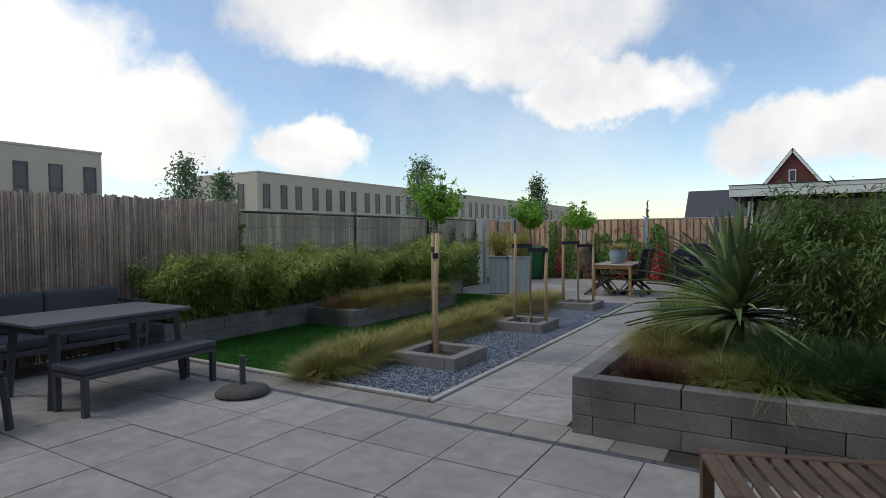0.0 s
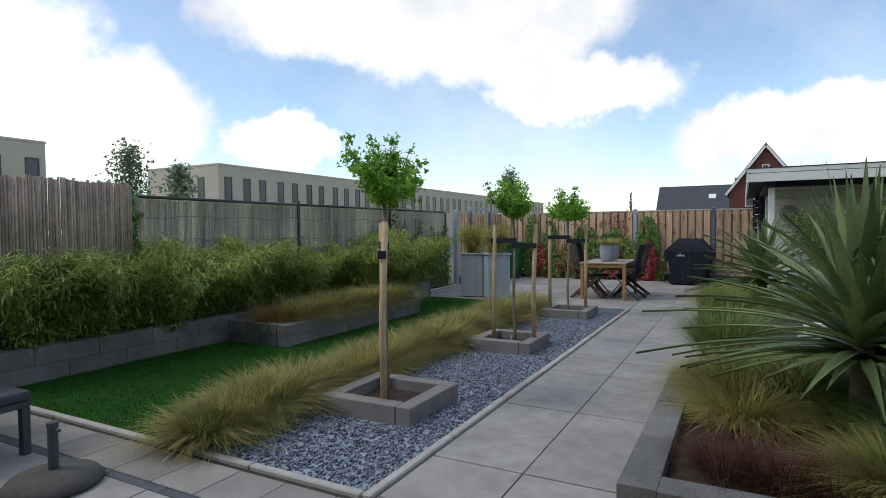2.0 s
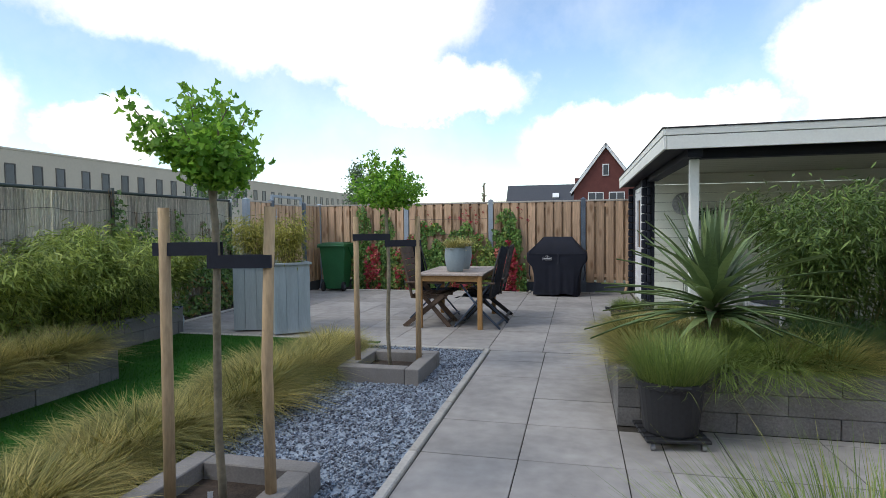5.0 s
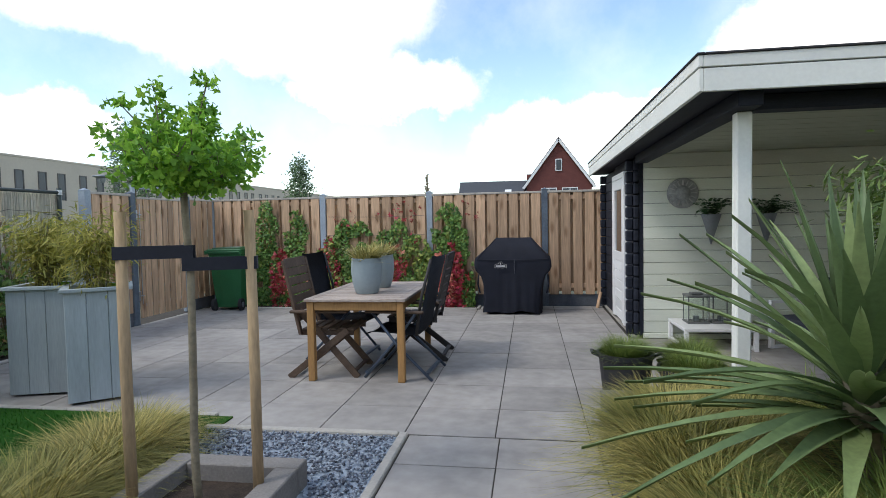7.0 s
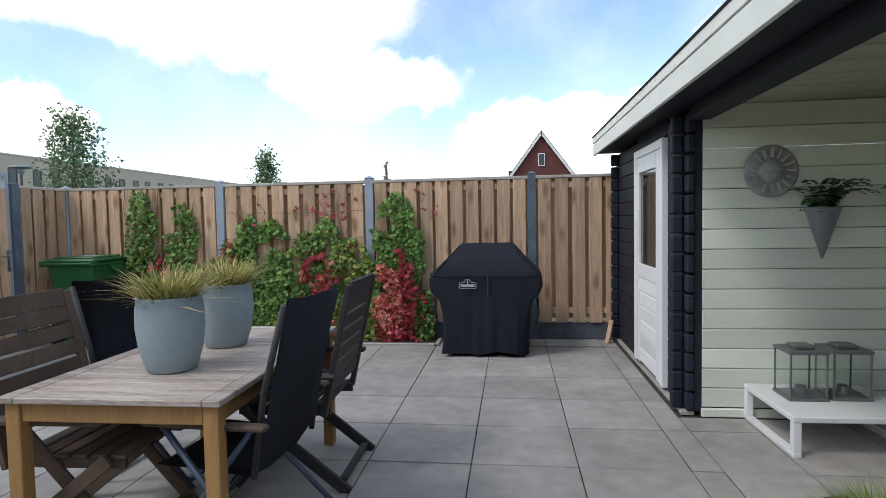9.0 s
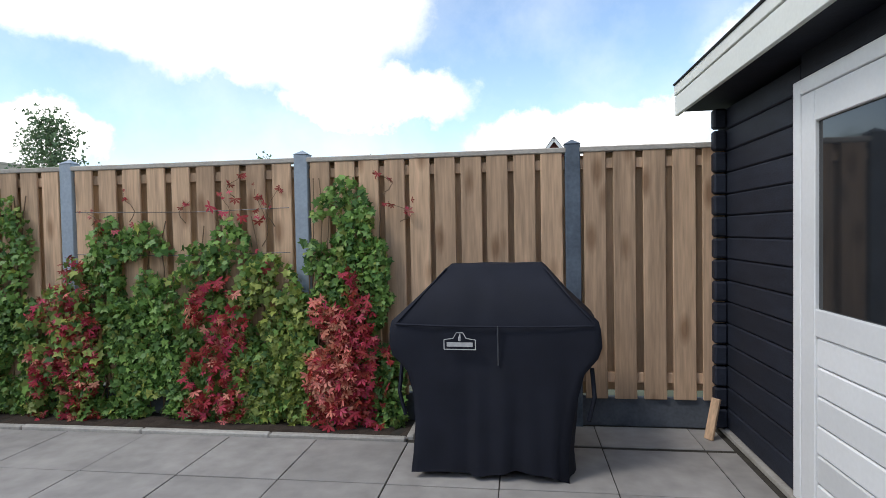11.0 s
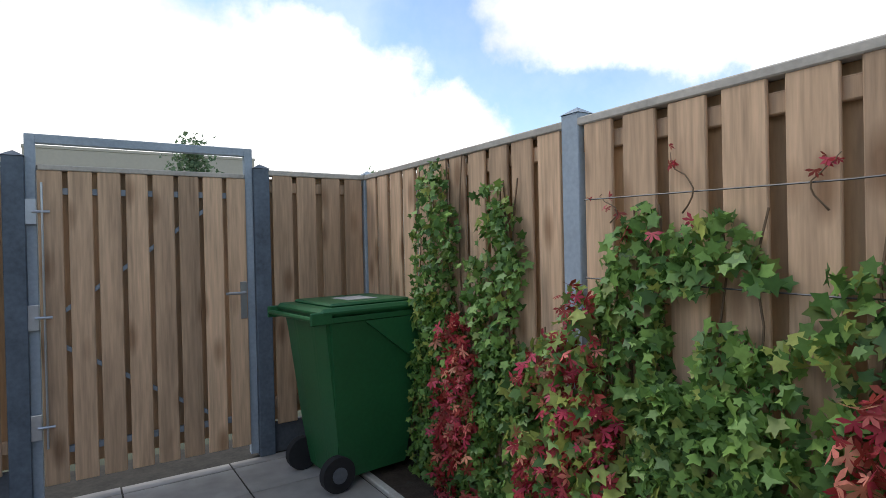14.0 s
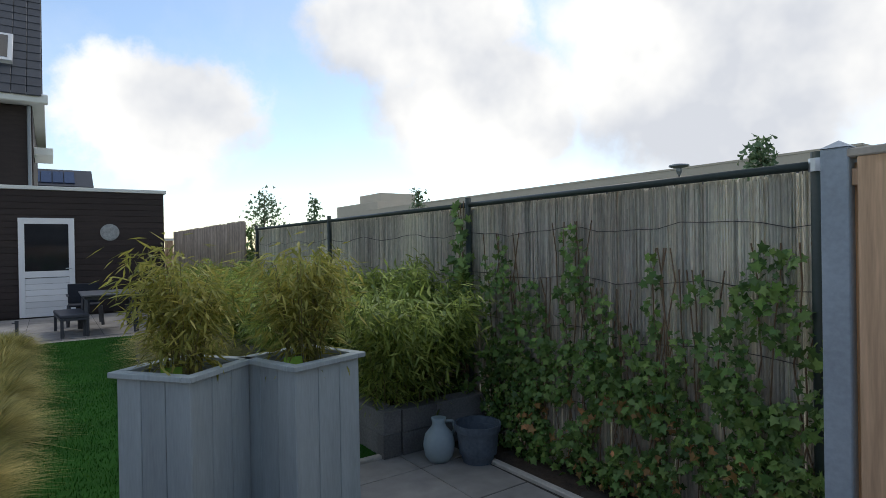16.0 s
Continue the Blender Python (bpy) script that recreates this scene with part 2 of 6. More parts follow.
M["leaf_bamboo"] = mat("bamboo_leaf", (0.30, 0.385, 0.095), 0.55, vary=0.4, scale=1.2, island=0.5, bump=0, through_light=0.42)
M["leaf_bamboo_d"] = mat("dark_bamboo_leaf", (0.125, 0.205, 0.05), 0.55, vary=0.4, scale=1.4, island=0.5, bump=0, through_light=0.25)
M["leaf_bamboo_y"] = mat("yellow_bamboo_leaf", (0.36, 0.36, 0.08), 0.55, vary=0.35, scale=2, island=0.4, bump=0, through_light=0.42)
M["cane"] = mat("bamboo_cane", (0.19, 0.17, 0.06), 0.6)
M["carex"] = mat("straw_green_sedge", (0.20, 0.255, 0.05), 0.65, vary=0.35, scale=2, island=0.6, bump=0, through_light=0.25, tint=(0.52, 0.455, 0.15))
M["vase_grass"] = mat("yellow_green_sedge", (0.36, 0.38, 0.10), 0.6, vary=0.3, scale=5, island=0.45, bump=0, through_light=0.25, tint=(0.62, 0.55, 0.22))
M["sedge_green"] = mat("green_sedge", (0.19, 0.27, 0.065), 0.6, vary=0.3, scale=3, island=0.4, bump=0, through_light=0.25)
M["sedge_rust"] = mat("rust_sedge", (0.40, 0.24, 0.09), 0.7, vary=0.3, scale=3, island=0.4, bump=0, through_light=0.2)
M["sedge_red"] = mat("red_brown_sedge", (0.10, 0.038, 0.018), 0.7, vary=0.3, scale=3, island=0.4, bump=0, through_light=0.2)
M["grass_tall"] = mat("tall_green_grass", (0.20, 0.285, 0.075), 0.6, vary=0.3, scale=3, island=0.45, bump=0, through_light=0.25)
M["grass_blue"] = mat("blue_green_grass", (0.07, 0.15, 0.055), 0.6, vary=0.25, scale=3, island=0.35, bump=0, through_light=0.2)
M["yucca"] = mat("yucca_leaf", (0.175, 0.255, 0.105), 0.5, vary=0.25, scale=4, island=0.4, bump=0.1, through_light=0.1)
M["ivy"] = mat("ivy_leaf", (0.125, 0.25, 0.056), 0.5, vary=0.3, scale=3, island=0.5, bump=0, through_light=0.16)
M["ivy_dark"] = mat("dark_ivy_leaf", (0.125, 0.22, 0.056), 0.5, vary=0.3, scale=3, island=0.45, bump=0, through_light=0.2)
M["ivy_lime"] = mat("lime_ivy_leaf", (0.24, 0.31, 0.07), 0.5, vary=0.3, scale=3, island=0.4, bump=0, through_light=0.25)
M["creeper"] = mat("red_creeper_leaf", (0.60, 0.05, 0.055), 0.5, vary=0.45, scale=6, island=0.5, bump=0, through_light=0.25, tint=(0.42, 0.07, 0.05))
M["creeper_young"] = mat("young_creeper_leaf", (0.70, 0.28, 0.18), 0.5, vary=0.3, scale=6, island=0.4, bump=0, through_light=0.25)
M["twig"] = mat("brown_twig", (0.17, 0.115, 0.07), 0.9)
M["leaf_far"] = mat("far_leaf", (0.15, 0.23, 0.12), 0.7, vary=0.3, scale=1, island=0.35, bump=0, through_light=0.3)
M["fern"] = mat("fern_leaf", (0.045, 0.115, 0.04), 0.55, vary=0.3, scale=6, island=0.3, bump=0, through_light=0.15)
M["zinc"] = mat("zinc", (0.24, 0.265, 0.285), 0.5, metal=0.3, vary=0.15)
M["pewter"] = mat("grey_ornament", (0.30, 0.315, 0.31), 0.6, metal=0.0, vary=0.3, scale=14)
M["lantern"] = mat("lantern_metal", (0.12, 0.13, 0.13), 0.5, vary=0.2)
M["facade"] = mat("beige_facade", (0.50, 0.455, 0.38), 0.9, vary=0.06, scale=0.4, fine=4, bump=0, rnd=0)
M["win_dark"] = mat("far_glass", (0.06, 0.065, 0.075), 0.2, vary=0.2, scale=0.5, bump=0, rnd=0.5)
M["win_frame"] = mat("far_frame", (0.10, 0.095, 0.09), 0.7, bump=0)
M["brick_red"] = mat("red_brick_far", (0.125, 0.042, 0.036), 0.9, vary=0.15, scale=2, fine=12, bump=0, rnd=0)
M["tile_dark"] = mat("dark_roof_tile", (0.05, 0.055, 0.065), 0.6, vary=0.2, scale=4, bump=0.2)
M["brown_wall"] = mat("dark_brown_boards", (0.035, 0.025, 0.022), 0.7, vary=0.25, scale=3, fine=25, stretch=(1, 1, 5))
M["solar"] = mat("solar_cells", (0.03, 0.045, 0.09), 0.15, vary=0.2, scale=6, bump=0, rnd=0.1)
M["steel"] = mat("galvanised_steel", (0.45, 0.47, 0.5), 0.35, metal=0.9, vary=0.1, bump=0)


def glass(name, tint, rough=0.02):
    m = bpy.data.materials.new(name)
    m.use_nodes = True
    b = m.node_tree.nodes["Principled BSDF"]
    b.inputs["Base Color"].default_value, b.inputs["Roughness"].default_value = (*tint, 1), rough
    b.inputs["Transmission Weight"].default_value, b.inputs["IOR"].default_value = 1.0, 1.45
    return m


M["glass"] = glass("clear_glass", (0.9, 0.95, 0.94))
M["glass_dark"] = mat("dark_pane", (0.02, 0.022, 0.025), 0.05, bump=0, rnd=0, spec=0.6)


# ---- building blocks ----
def thing(name, label, category, loc=(0, 0, 0), rz=0.0, group="", kind=""):
    e = new(name)
    e.empty_display_size = 0.1
    e.matrix_basis = pose(*loc, 0, 0, rz)
    return tagged(e, label, category, group, kind)


def finish(me, m, smooth):
    if m:
        me.materials.append(M[m])
    if smooth:
        me.shade_smooth()
    return me


def part(name, bm, m, parent=None, label="", smooth=False):
    me = bpy.data.meshes.new(name)
    bm.to_mesh(me)
    bm.free()
    finish(me, m, smooth)
    ob = new(name, me)
    if parent:
        ob.parent = parent
    if label:
        ob["label"] = label
    return ob


def piece(name, me, parent, loc, rz=0.0, scale=(1, 1, 1)):
    """A repeat on shared mesh data, as a part."""
    ob = new(name, me)
    ob.parent = parent
    ob.matrix_basis = pose(*loc, 0, 0, rz) @ Matrix.Diagonal((*scale, 1))
    return ob


def nmesh(name, verts, faces, m, smooth=False):
    """A mesh from arrays: verts (n, 3), faces (k, corners)."""
    me = bpy.data.meshes.new(name)
    faces = np.asarray(faces, np.int32)
    k, c = faces.shape
    me.vertices.add(len(verts))
    me.vertices.foreach_set("co", np.asarray(verts, np.float32).ravel())
    me.loops.add(k * c)
    me.loops.foreach_set("vertex_index", faces.ravel())
    me.polygons.add(k)
    me.polygons.foreach_set("loop_start", np.arange(0, k * c, c, dtype=np.int32))
    me.update(calc_edges=True)
    return finish(me, m, smooth)


def obj(name, me, parent=None, label=""):
    ob = new(name, me)
    if parent:
        ob.parent = parent
    if label:
        ob["label"] = label
    return ob


def box(bm, x0, x1, y0, y1, z0, z1, bevel=0.0, m=None):
    r = bmesh.ops.create_cube(bm, size=1.0)
    vs = r["verts"]
    for v in vs:
        v.co = Vector((x0 + (v.co.x + 0.5) * (x1 - x0), y0 + (v.co.y + 0.5) * (y1 - y0), z0 + (v.co.z + 0.5) * (z1 - z0)))
    if m is not None:
        bmesh.ops.transform(bm, matrix=m, verts=vs)
    if bevel:
        es = list({e for v in vs for e in v.link_edges})
        bmesh.ops.bevel(bm, geom=es, offset=bevel, segments=1, affect="EDGES", profile=0.5)
    return bm


def beam(bm, p, q, w, h, bevel=0.0):
    """A squared bar from p to q."""
    p, q = Vector(p), Vector(q)
    d = q - p
    rot = d.to_track_quat("Z", "Y").to_matrix().to_4x4()
    return box(bm, -w / 2, w / 2, -h / 2, h / 2, 0, d.length, bevel, Matrix.Translation(p) @ rot)


def tube(bm, pts, radii, seg=8, cap=True):
    """A round rod through pts."""
    rings, ref = [], None
    pts = [Vector(p) for p in pts]
    for i, p in enumerate(pts):
        d = (pts[min(i + 1, len(pts) - 1)] - pts[max(i - 1, 0)]).normalized()
        if ref is None:
            ref = d.orthogonal()
        ref = (ref - d * ref.dot(d)).normalized()
        other = d.cross(ref)
        r = radii[i] if isinstance(radii, (list, tuple)) else radii
        rings.append([bm.verts.new(p + r * (ref * math.cos(a) + other * math.sin(a))) for a in [2 * math.pi * k / seg for k in range(seg)]])
    for a, b in zip(rings, rings[1:]):
        for k in range(seg):
            bm.faces.new((a[k], a[(k + 1) % seg], b[(k + 1) % seg], b[k]))
    if cap:
        bm.faces.new(rings[0][::-1])
        bm.faces.new(rings[-1])
    return bm


def lathe(bm, prof, seg=24, at=(0, 0, 0)):
    """A turned shape: prof of (radius, height)."""
    rings = [[bm.verts.new((at[0] + r * math.cos(2 * math.pi * k / seg), at[1] + r * math.sin(2 * math.pi * k / seg), at[2] + z)) for k in range(seg)] for r, z in prof]
    for a, b in zip(rings, rings[1:]):
        for k in range(seg):
            bm.faces.new((a[k], a[(k + 1) % seg], b[(k + 1) % seg], b[k]))
    bm.faces.new(rings[0][::-1])
    bm.faces.new(rings[-1])
    return bm


def mkbox(name, m, parent, x0, x1, y0, y1, z0, z1, bevel=0.004, label=""):
    return part(name, box(bmesh.new(), x0, x1, y0, y1, z0, z1, bevel), m, parent, label)


def cube_mesh(name, w, d, h, m, bevel=0.005):
    bm = box(bmesh.new(), -w / 2, w / 2, -d / 2, d / 2, 0, h, bevel)
    me = bpy.data.meshes.new(name)
    bm.to_mesh(me)
    bm.free()
    return finish(me, m, False)


# ---- foliage ----
def ribbons(rng, base, az, length, lean, droop, width, seg=4, keep=0.35, fold=0.0):
    """Grass or sword leaves: arrays of n roots, headings, lengths, leans (0 up), droops and widths."""
    n = len(base)
    s = np.linspace(0, 1, seg + 1)[None, :]
    L, le, dr = length[:, None], lean[:, None], droop[:, None]
    out = L * (le * s + dr * s * s * 0.75)
    up = L * (np.sqrt(np.clip(1 - le * le, 0.05, 1)) * s - dr * s * s * 0.62)
    hx, hy = np.cos(az)[:, None], np.sin(az)[:, None]
    c = np.stack([base[:, 0:1] + hx * out, base[:, 1:2] + hy * out, base[:, 2:3] + up], -1)
    w = width[:, None] * np.clip(np.minimum(keep + 2.2 * s, (1 - s) * 1.6 + 0.04), 0, 1) * 0.5
    side = np.stack([-hy + 0 * s, hx + 0 * s, fold + 0 * (hx + s)], -1)
    v = np.stack([c - side * w[..., None], c + side * w[..., None]], 2).reshape(-1, 3)
    i = (np.arange(n)[:, None] * (seg + 1) + np.arange(seg)[None, :]).reshape(-1) * 2
    return v, np.stack([i, i + 1, i + 3, i + 2], 1)


def tussock(name, m, seed, n, radius, length, width, spread=0.75, droop=0.75, flat=1.0):
    r = np.random.default_rng(seed)
    a = r.uniform(0, 2 * np.pi, n)
    q = np.sqrt(r.uniform(0, 1, n)) * radius
    base = np.stack([q * np.cos(a), q * np.sin(a), np.zeros(n)], 1)
    az = a + r.normal(0, 0.6, n)
    v, f = ribbons(r, base, az, length * r.uniform(0.55, 1.15, n), np.clip(r.normal(spread * 0.55, 0.22, n), 0.03, 0.95), droop * r.uniform(0.3, 1.2, n), width * r.uniform(0.7, 1.3, n), 4)
    v[:, 2] *= flat
    v[:, 2] = np.maximum(v[:, 2], 0.004)
    return nmesh(name, v, f, m)


def leaves(r, c, d, length, width, fold=0.25, up=None):
    """Folded lance-shaped leaves: middles c, headings d (unit)."""
    n = len(c)
    L, W = length[:, None], width[:, None]
    ref = np.tile(np.array([[0, 0, 1.0]]), (n, 1)) + r.normal(0, 0.35, (n, 3)) if up is None else up
    s = np.cross(d, ref)
    s /= np.linalg.norm(s, axis=1)[:, None] + 1e-9
    nrm = np.cross(s, d)
    p0, p3 = c, c + d * L
    mid = c + d * L * 0.4
    p1, p2 = mid - s * W * 0.5 + nrm * W * fold, mid + s * W * 0.5 + nrm * W * fold
    v = np.stack([p0, p1, p3, p2], 1).reshape(-1, 3)
    i = np.arange(n)[:, None] * 4
    return v, np.concatenate([i + np.array([[0, 1, 2]]), i + np.array([[0, 2, 3]])], 0)


LOBES = [(0.0, -0.30), (0.42, -0.42), (0.34, -0.05), (0.62, 0.16), (0.24, 0.26), (0.0, 0.72), (-0.24, 0.26), (-0.62, 0.16), (-0.34, -0.05), (-0.42, -0.42)]
FIVE = []
for q in (-105, -52, 0, 52, 105):
    for da, rr in ((-26, 0.08), (-19, 0.36), (0, 0.60), (19, 0.36)):
        FIVE.append((rr * math.sin(math.radians(q + da)), rr * math.cos(math.radians(q + da))))
FIVE.append((0.0, -0.06))
FAN = [(0.0, -0.5), (0.18, -0.05), (0.48, 0.18), (0.30, 0.42), (0.06, 0.40), (0.0, 0.25), (-0.06, 0.40), (-0.30, 0.42), (-0.48, 0.18), (-0.18, -0.05)]


def shaped(r, c, nrm, size, outline, hang=None):
    """Lobed leaves: middles c, normals nrm, sizes; the tip hangs down by default."""
    n = len(c)
    down = np.tile(np.array([[0, 0, -1.0]]), (n, 1)) + r.normal(0, 0.55, (n, 3)) if hang is None else hang
    nrm = nrm / (np.linalg.norm(nrm, axis=1)[:, None] + 1e-9)
    s = np.cross(nrm, down)
    s /= np.linalg.norm(s, axis=1)[:, None] + 1e-9
    t = np.cross(s, nrm)
    o = np.array(outline)
    k = len(o)
    bend = -0.35 * np.abs(o[:, 0])
    v = c[:, None, :] + size[:, None, None] * (o[None, :, 0:1] * s[:, None] + o[None, :, 1:2] * t[:, None] + bend[None, :, None] * nrm[:, None])
    return v.reshape(-1, 3), np.arange(n * k).reshape(n, k)


# ---- large structure: ground, beds, fences ----
def ground_sheet():
    bm = bmesh.new()
    box(bm, -900, 900, -900, 900, -0.6, -0.16)
    tagged(part("ground", bm, "ground"), "flat green-brown land reaching the horizon", "ground", kind="structure")
    bm = box(bmesh.new(), -7.6, 5.0, -4.2, 17.4, -0.159, -0.0065)
    tagged(part("garden_sand_bed", bm, "joint"), "dark sand bed under the garden paving", "ground", kind="structure")


ground_sheet()

# lawn of short artificial turf
lawn = thing("lawn", "deep green short artificial turf lawn", "lawn", kind="structure")
bm = bmesh.new()
box(bm, -6.48, -3.66, 3.45, 11.36, -0.034, 0.012)
part("turf_mat", bm, "turf", lawn)
r = np.random.default_rng(5)
n = 60000
b = np.stack([r.uniform(-6.46, -3.75, n), r.uniform(3.46, 11.35, n), np.full(n, 0.010)], 1)
b = b[~((b[:, 0] < -5.45) & (b[:, 1] > 6.05) & (b[:, 1] < 9.35))]
n = len(b)
v, f = ribbons(r, b, r.uniform(0, 6.28, n), r.uniform(0.02, 0.035, n), r.uniform(0, 0.6, n), r.uniform(0, 0.5, n), np.full(n, 0.006), 1, 1.0)
tagged(obj("turf_blades", nmesh("turf_blades", v, f, "turf_blade"), lawn), kind="stuff")

# gravel strip, its kerbs
strip = thing("gravel_strip", "blue-grey split gravel strip edged with pale kerbs", "gravel", kind="structure")
part("gravel_bed", box(bmesh.new(), -3.66, -2.371, 3.45, 11.12, -0.034, 0.0), "gravel", strip)
r = np.random.default_rng(9)
n = 26000
cx, cy = r.uniform(-3.85, -2.38, n), r.uniform(3.46, 11.11, n)
for (x0, x1, y0, y1) in ((-3.5, -2.68, 4.4, 5.18), (-3.42, -2.68, 6.96, 7.72), (-3.46, -2.70, 9.66, 10.42)):
    ok = ~((cx > x0 - 0.01) & (cx < x1 + 0.01) & (cy > y0 - 0.01) & (cy < y1 + 0.01))
    cx, cy = cx[ok], cy[ok]
n = len(cx)
octa = np.array([(1, 0, 0), (0, 1, 0), (-1, 0, 0), (0, -1, 0), (0, 0, 1), (0, 0, -1)], float)
ofa = np.array([(0, 1, 4), (1, 2, 4), (2, 3, 4), (3, 0, 4), (1, 0, 5), (2, 1, 5), (3, 2, 5), (0, 3, 5)])
pts = octa[None] * r.uniform(0.55, 1.25, (n, 6, 1)) * np.stack([r.uniform(0.009, 0.019, n), r.uniform(0.008, 0.015, n), r.uniform(0.006, 0.012, n)], 1)[:, None]
q, w = r.uniform(0, 6.28, n), r.uniform(-0.7, 0.7, n)
x, y, z = pts[..., 0], pts[..., 1], pts[..., 2]
y, z = y * np.cos(w)[:, None] - z * np.sin(w)[:, None], y * np.sin(w)[:, None] + z * np.cos(w)[:, None]
x, y = x * np.cos(q)[:, None] - y * np.sin(q)[:, None], x * np.sin(q)[:, None] + y * np.cos(q)[:, None]
v = np.stack([x + cx[:, None], y + cy[:, None], z + (0.004 + r.uniform(0, 0.014, n))[:, None]], -1).reshape(-1, 3)
tagged(obj("gravel_stones", nmesh("gravel_stones", v, (np.arange(n)[:, None, None] * 6 + ofa[None]).reshape(-1, 3), "gravel"), strip), kind="stuff")


def kerb_run(parent, p, q, w=0.055, top=0.022):
    p, q = Vector((*p, 0)), Vector((*q, 0))
    d = q - p
    k = max(1, round(d.length / 1.0))
    me = cube_mesh("kerb_stone", d.length / k - 0.006, w, 0.16, "kerb", 0.008)
    for i in range(k):
        piece("kerb_stone", me, parent, tuple(p + d * ((i + 0.5) / k) + Vector((0, 0, top - 0.16 + random.uniform(-0.002, 0.002)))), math.degrees(math.atan2(d.y, d.x)))


kerb_run(strip, (-2.34, 3.40), (-2.34, 11.17), 0.06)
kerb_run(strip, (-4.0, 3.42), (-2.372, 3.42))
kerb_run(strip, (-3.75, 11.15), (-2.372, 11.15))
kerb_run(lawn, (-6.5, 3.42), (-4.02, 3.42))
kerb_run(lawn, (-6.5, 11.39), (-3.80, 11.39))

# drain channel
drain = thing("drain_channel", "narrow dark drain channel across the patio", "drain", kind="structure")
for i in range(17):
    x0 = -6.9 + i * 0.5
    bm = box(bmesh.new(), x0, x0 + 0.495, 2.955, 3.015, -0.034, -0.004, 0.003)
    part("drain_grate", bm, "plinth", drain)


# retaining walls of stacked blocks
def block_wall(name, label, runs, height, courses, mname="block", thick=0.15, length=0.6):
    wall = thing(name, label, "retaining wall", kind="structure")
    h = height / courses
    cache = {}
    for p, q in runs:
        p, q = Vector((*p, 0)), Vector((*q, 0))
        d = q - p
        rz = math.degrees(math.atan2(d.y, d.x))
        for c in range(courses):
            s = 0.0
            first = length * (0.5 if c % 2 else 1.0)
            while s < d.length - 0.02:
                e = min(d.length, s + first)
                first = length
                key = round(e - s, 3)
                if key not in cache:
                    cache[key] = cube_mesh("block", key - 0.006, thick, h - 0.004, mname, 0.003)
                mid = p + d.normalized() * ((s + e) / 2)
                piece("block", cache[key], wall, (mid.x + random.uniform(-0.002, 0.002), mid.y + random.uniform(-0.002, 0.002), c * h), rz)
                s = e
    return wall


LEFT_H, BOX_H, RIGHT_H, RIGHT2_H = 0.34, 0.28, 0.42, 0.40
block_wall("wall_left_bed", "weathered grey stacked concrete blocks around the bamboo bed", [((-6.52, 3.55), (-6.52, 11.45)), ((-6.60, 11.38), (-7.38, 11.38)), ((-7.2, 3.62), (-6.60, 3.62))], LEFT_H, 2)
block_wall("wall_box_bed", "weathered grey stacked concrete blocks of a projecting bed", [((-5.53, 6.10), (-5.53, 9.32)), ((-6.44, 6.17), (-5.61, 6.17)), ((-6.44, 9.25), (-5.61, 9.25))], BOX_H, 2)
block_wall("wall_house_bed", "grey stacked concrete blocks of a raised bed by the patio", [((-0.88, 3.32), (2.6, 3.32)), ((-0.955, 3.25), (-0.955, 5.35)), ((-0.88, 5.27), (2.6, 5.27))], RIGHT_H, 3)
block_wall("wall_middle_bed", "grey stacked concrete blocks of a raised bed before the garden house", [((-0.96, 9.08), (2.6, 9.08)), ((-1.03, 9.0), (-1.03, 10.96)), ((-0.96, 10.88), (2.6, 10.88))], RIGHT2_H, 3)

soil = thing("bed_soil", "dark crumbly garden soil in the raised beds", "soil", kind="structure")
for x0, x1, y0, y1, z in ((-7.38, -6.59, 3.68, 11.30, 0.27), (-6.45, -5.60, 6.24, 9.18, 0.22), (-0.88, 2.6, 3.39, 5.2, 0.36), (-0.96, 2.6, 9.15, 10.81, 0.34), (-7.1, -2.36, 16.64, 16.9, 0.0), (-7.39, -7.07, 11.47, 13.99, 0.0)):
    bm = bmesh.new()
    gx, gy = max(2, int((x1 - x0) / 0.09)), max(2, int((y1 - y0) / 0.09))
    g = [[bm.verts.new((x0 + (x1 - x0) * i / gx, y0 + (y1 - y0) * j / gy, z + noise.noise(Vector((i * 0.7, j * 0.7, x0))) * 0.02)) for j in range(gy + 1)] for i in range(gx + 1)]
    for i in range(gx):
        for j in range(gy):
            bm.faces.new((g[i][j], g[i + 1][j], g[i + 1][j + 1], g[i][j + 1]))
    part("soil", bm, "earth", soil)


# fence of overlapping boards
def post(parent, x, y, top, m="post", w=0.10):
    bm = box(bmesh.new(), -w / 2, w / 2, -w / 2, w / 2, 0, top - 0.035, 0.004)
    vs = [bm.verts.new((sx * (w / 2 + 0.004), sy * (w / 2 + 0.004), top - 0.034)) for sx, sy in ((-1, -1), (1, -1), (1, 1), (-1, 1))]
    apex = bm.verts.new((0, 0, top))
    bm.faces.new(vs[::-1])
    for i in range(4):
        bm.faces.new((vs[i], vs[(i + 1) % 4], apex))
    ob = part("fence_post", bm, m, parent)
    ob.location = (x, y, 0)
    return ob


BOARD = {k: cube_mesh("board", w, 0.018, h, m, 0.004) for k, w, h, m in (("front", 0.145, 1.664, "fence"), ("side", 0.134, 1.664, "fence"), ("back", 0.15, 1.614, "fence_back"), ("front_gate", 0.116, 1.74, "fence"), ("back_gate", 0.12, 1.66, "fence_back"))}


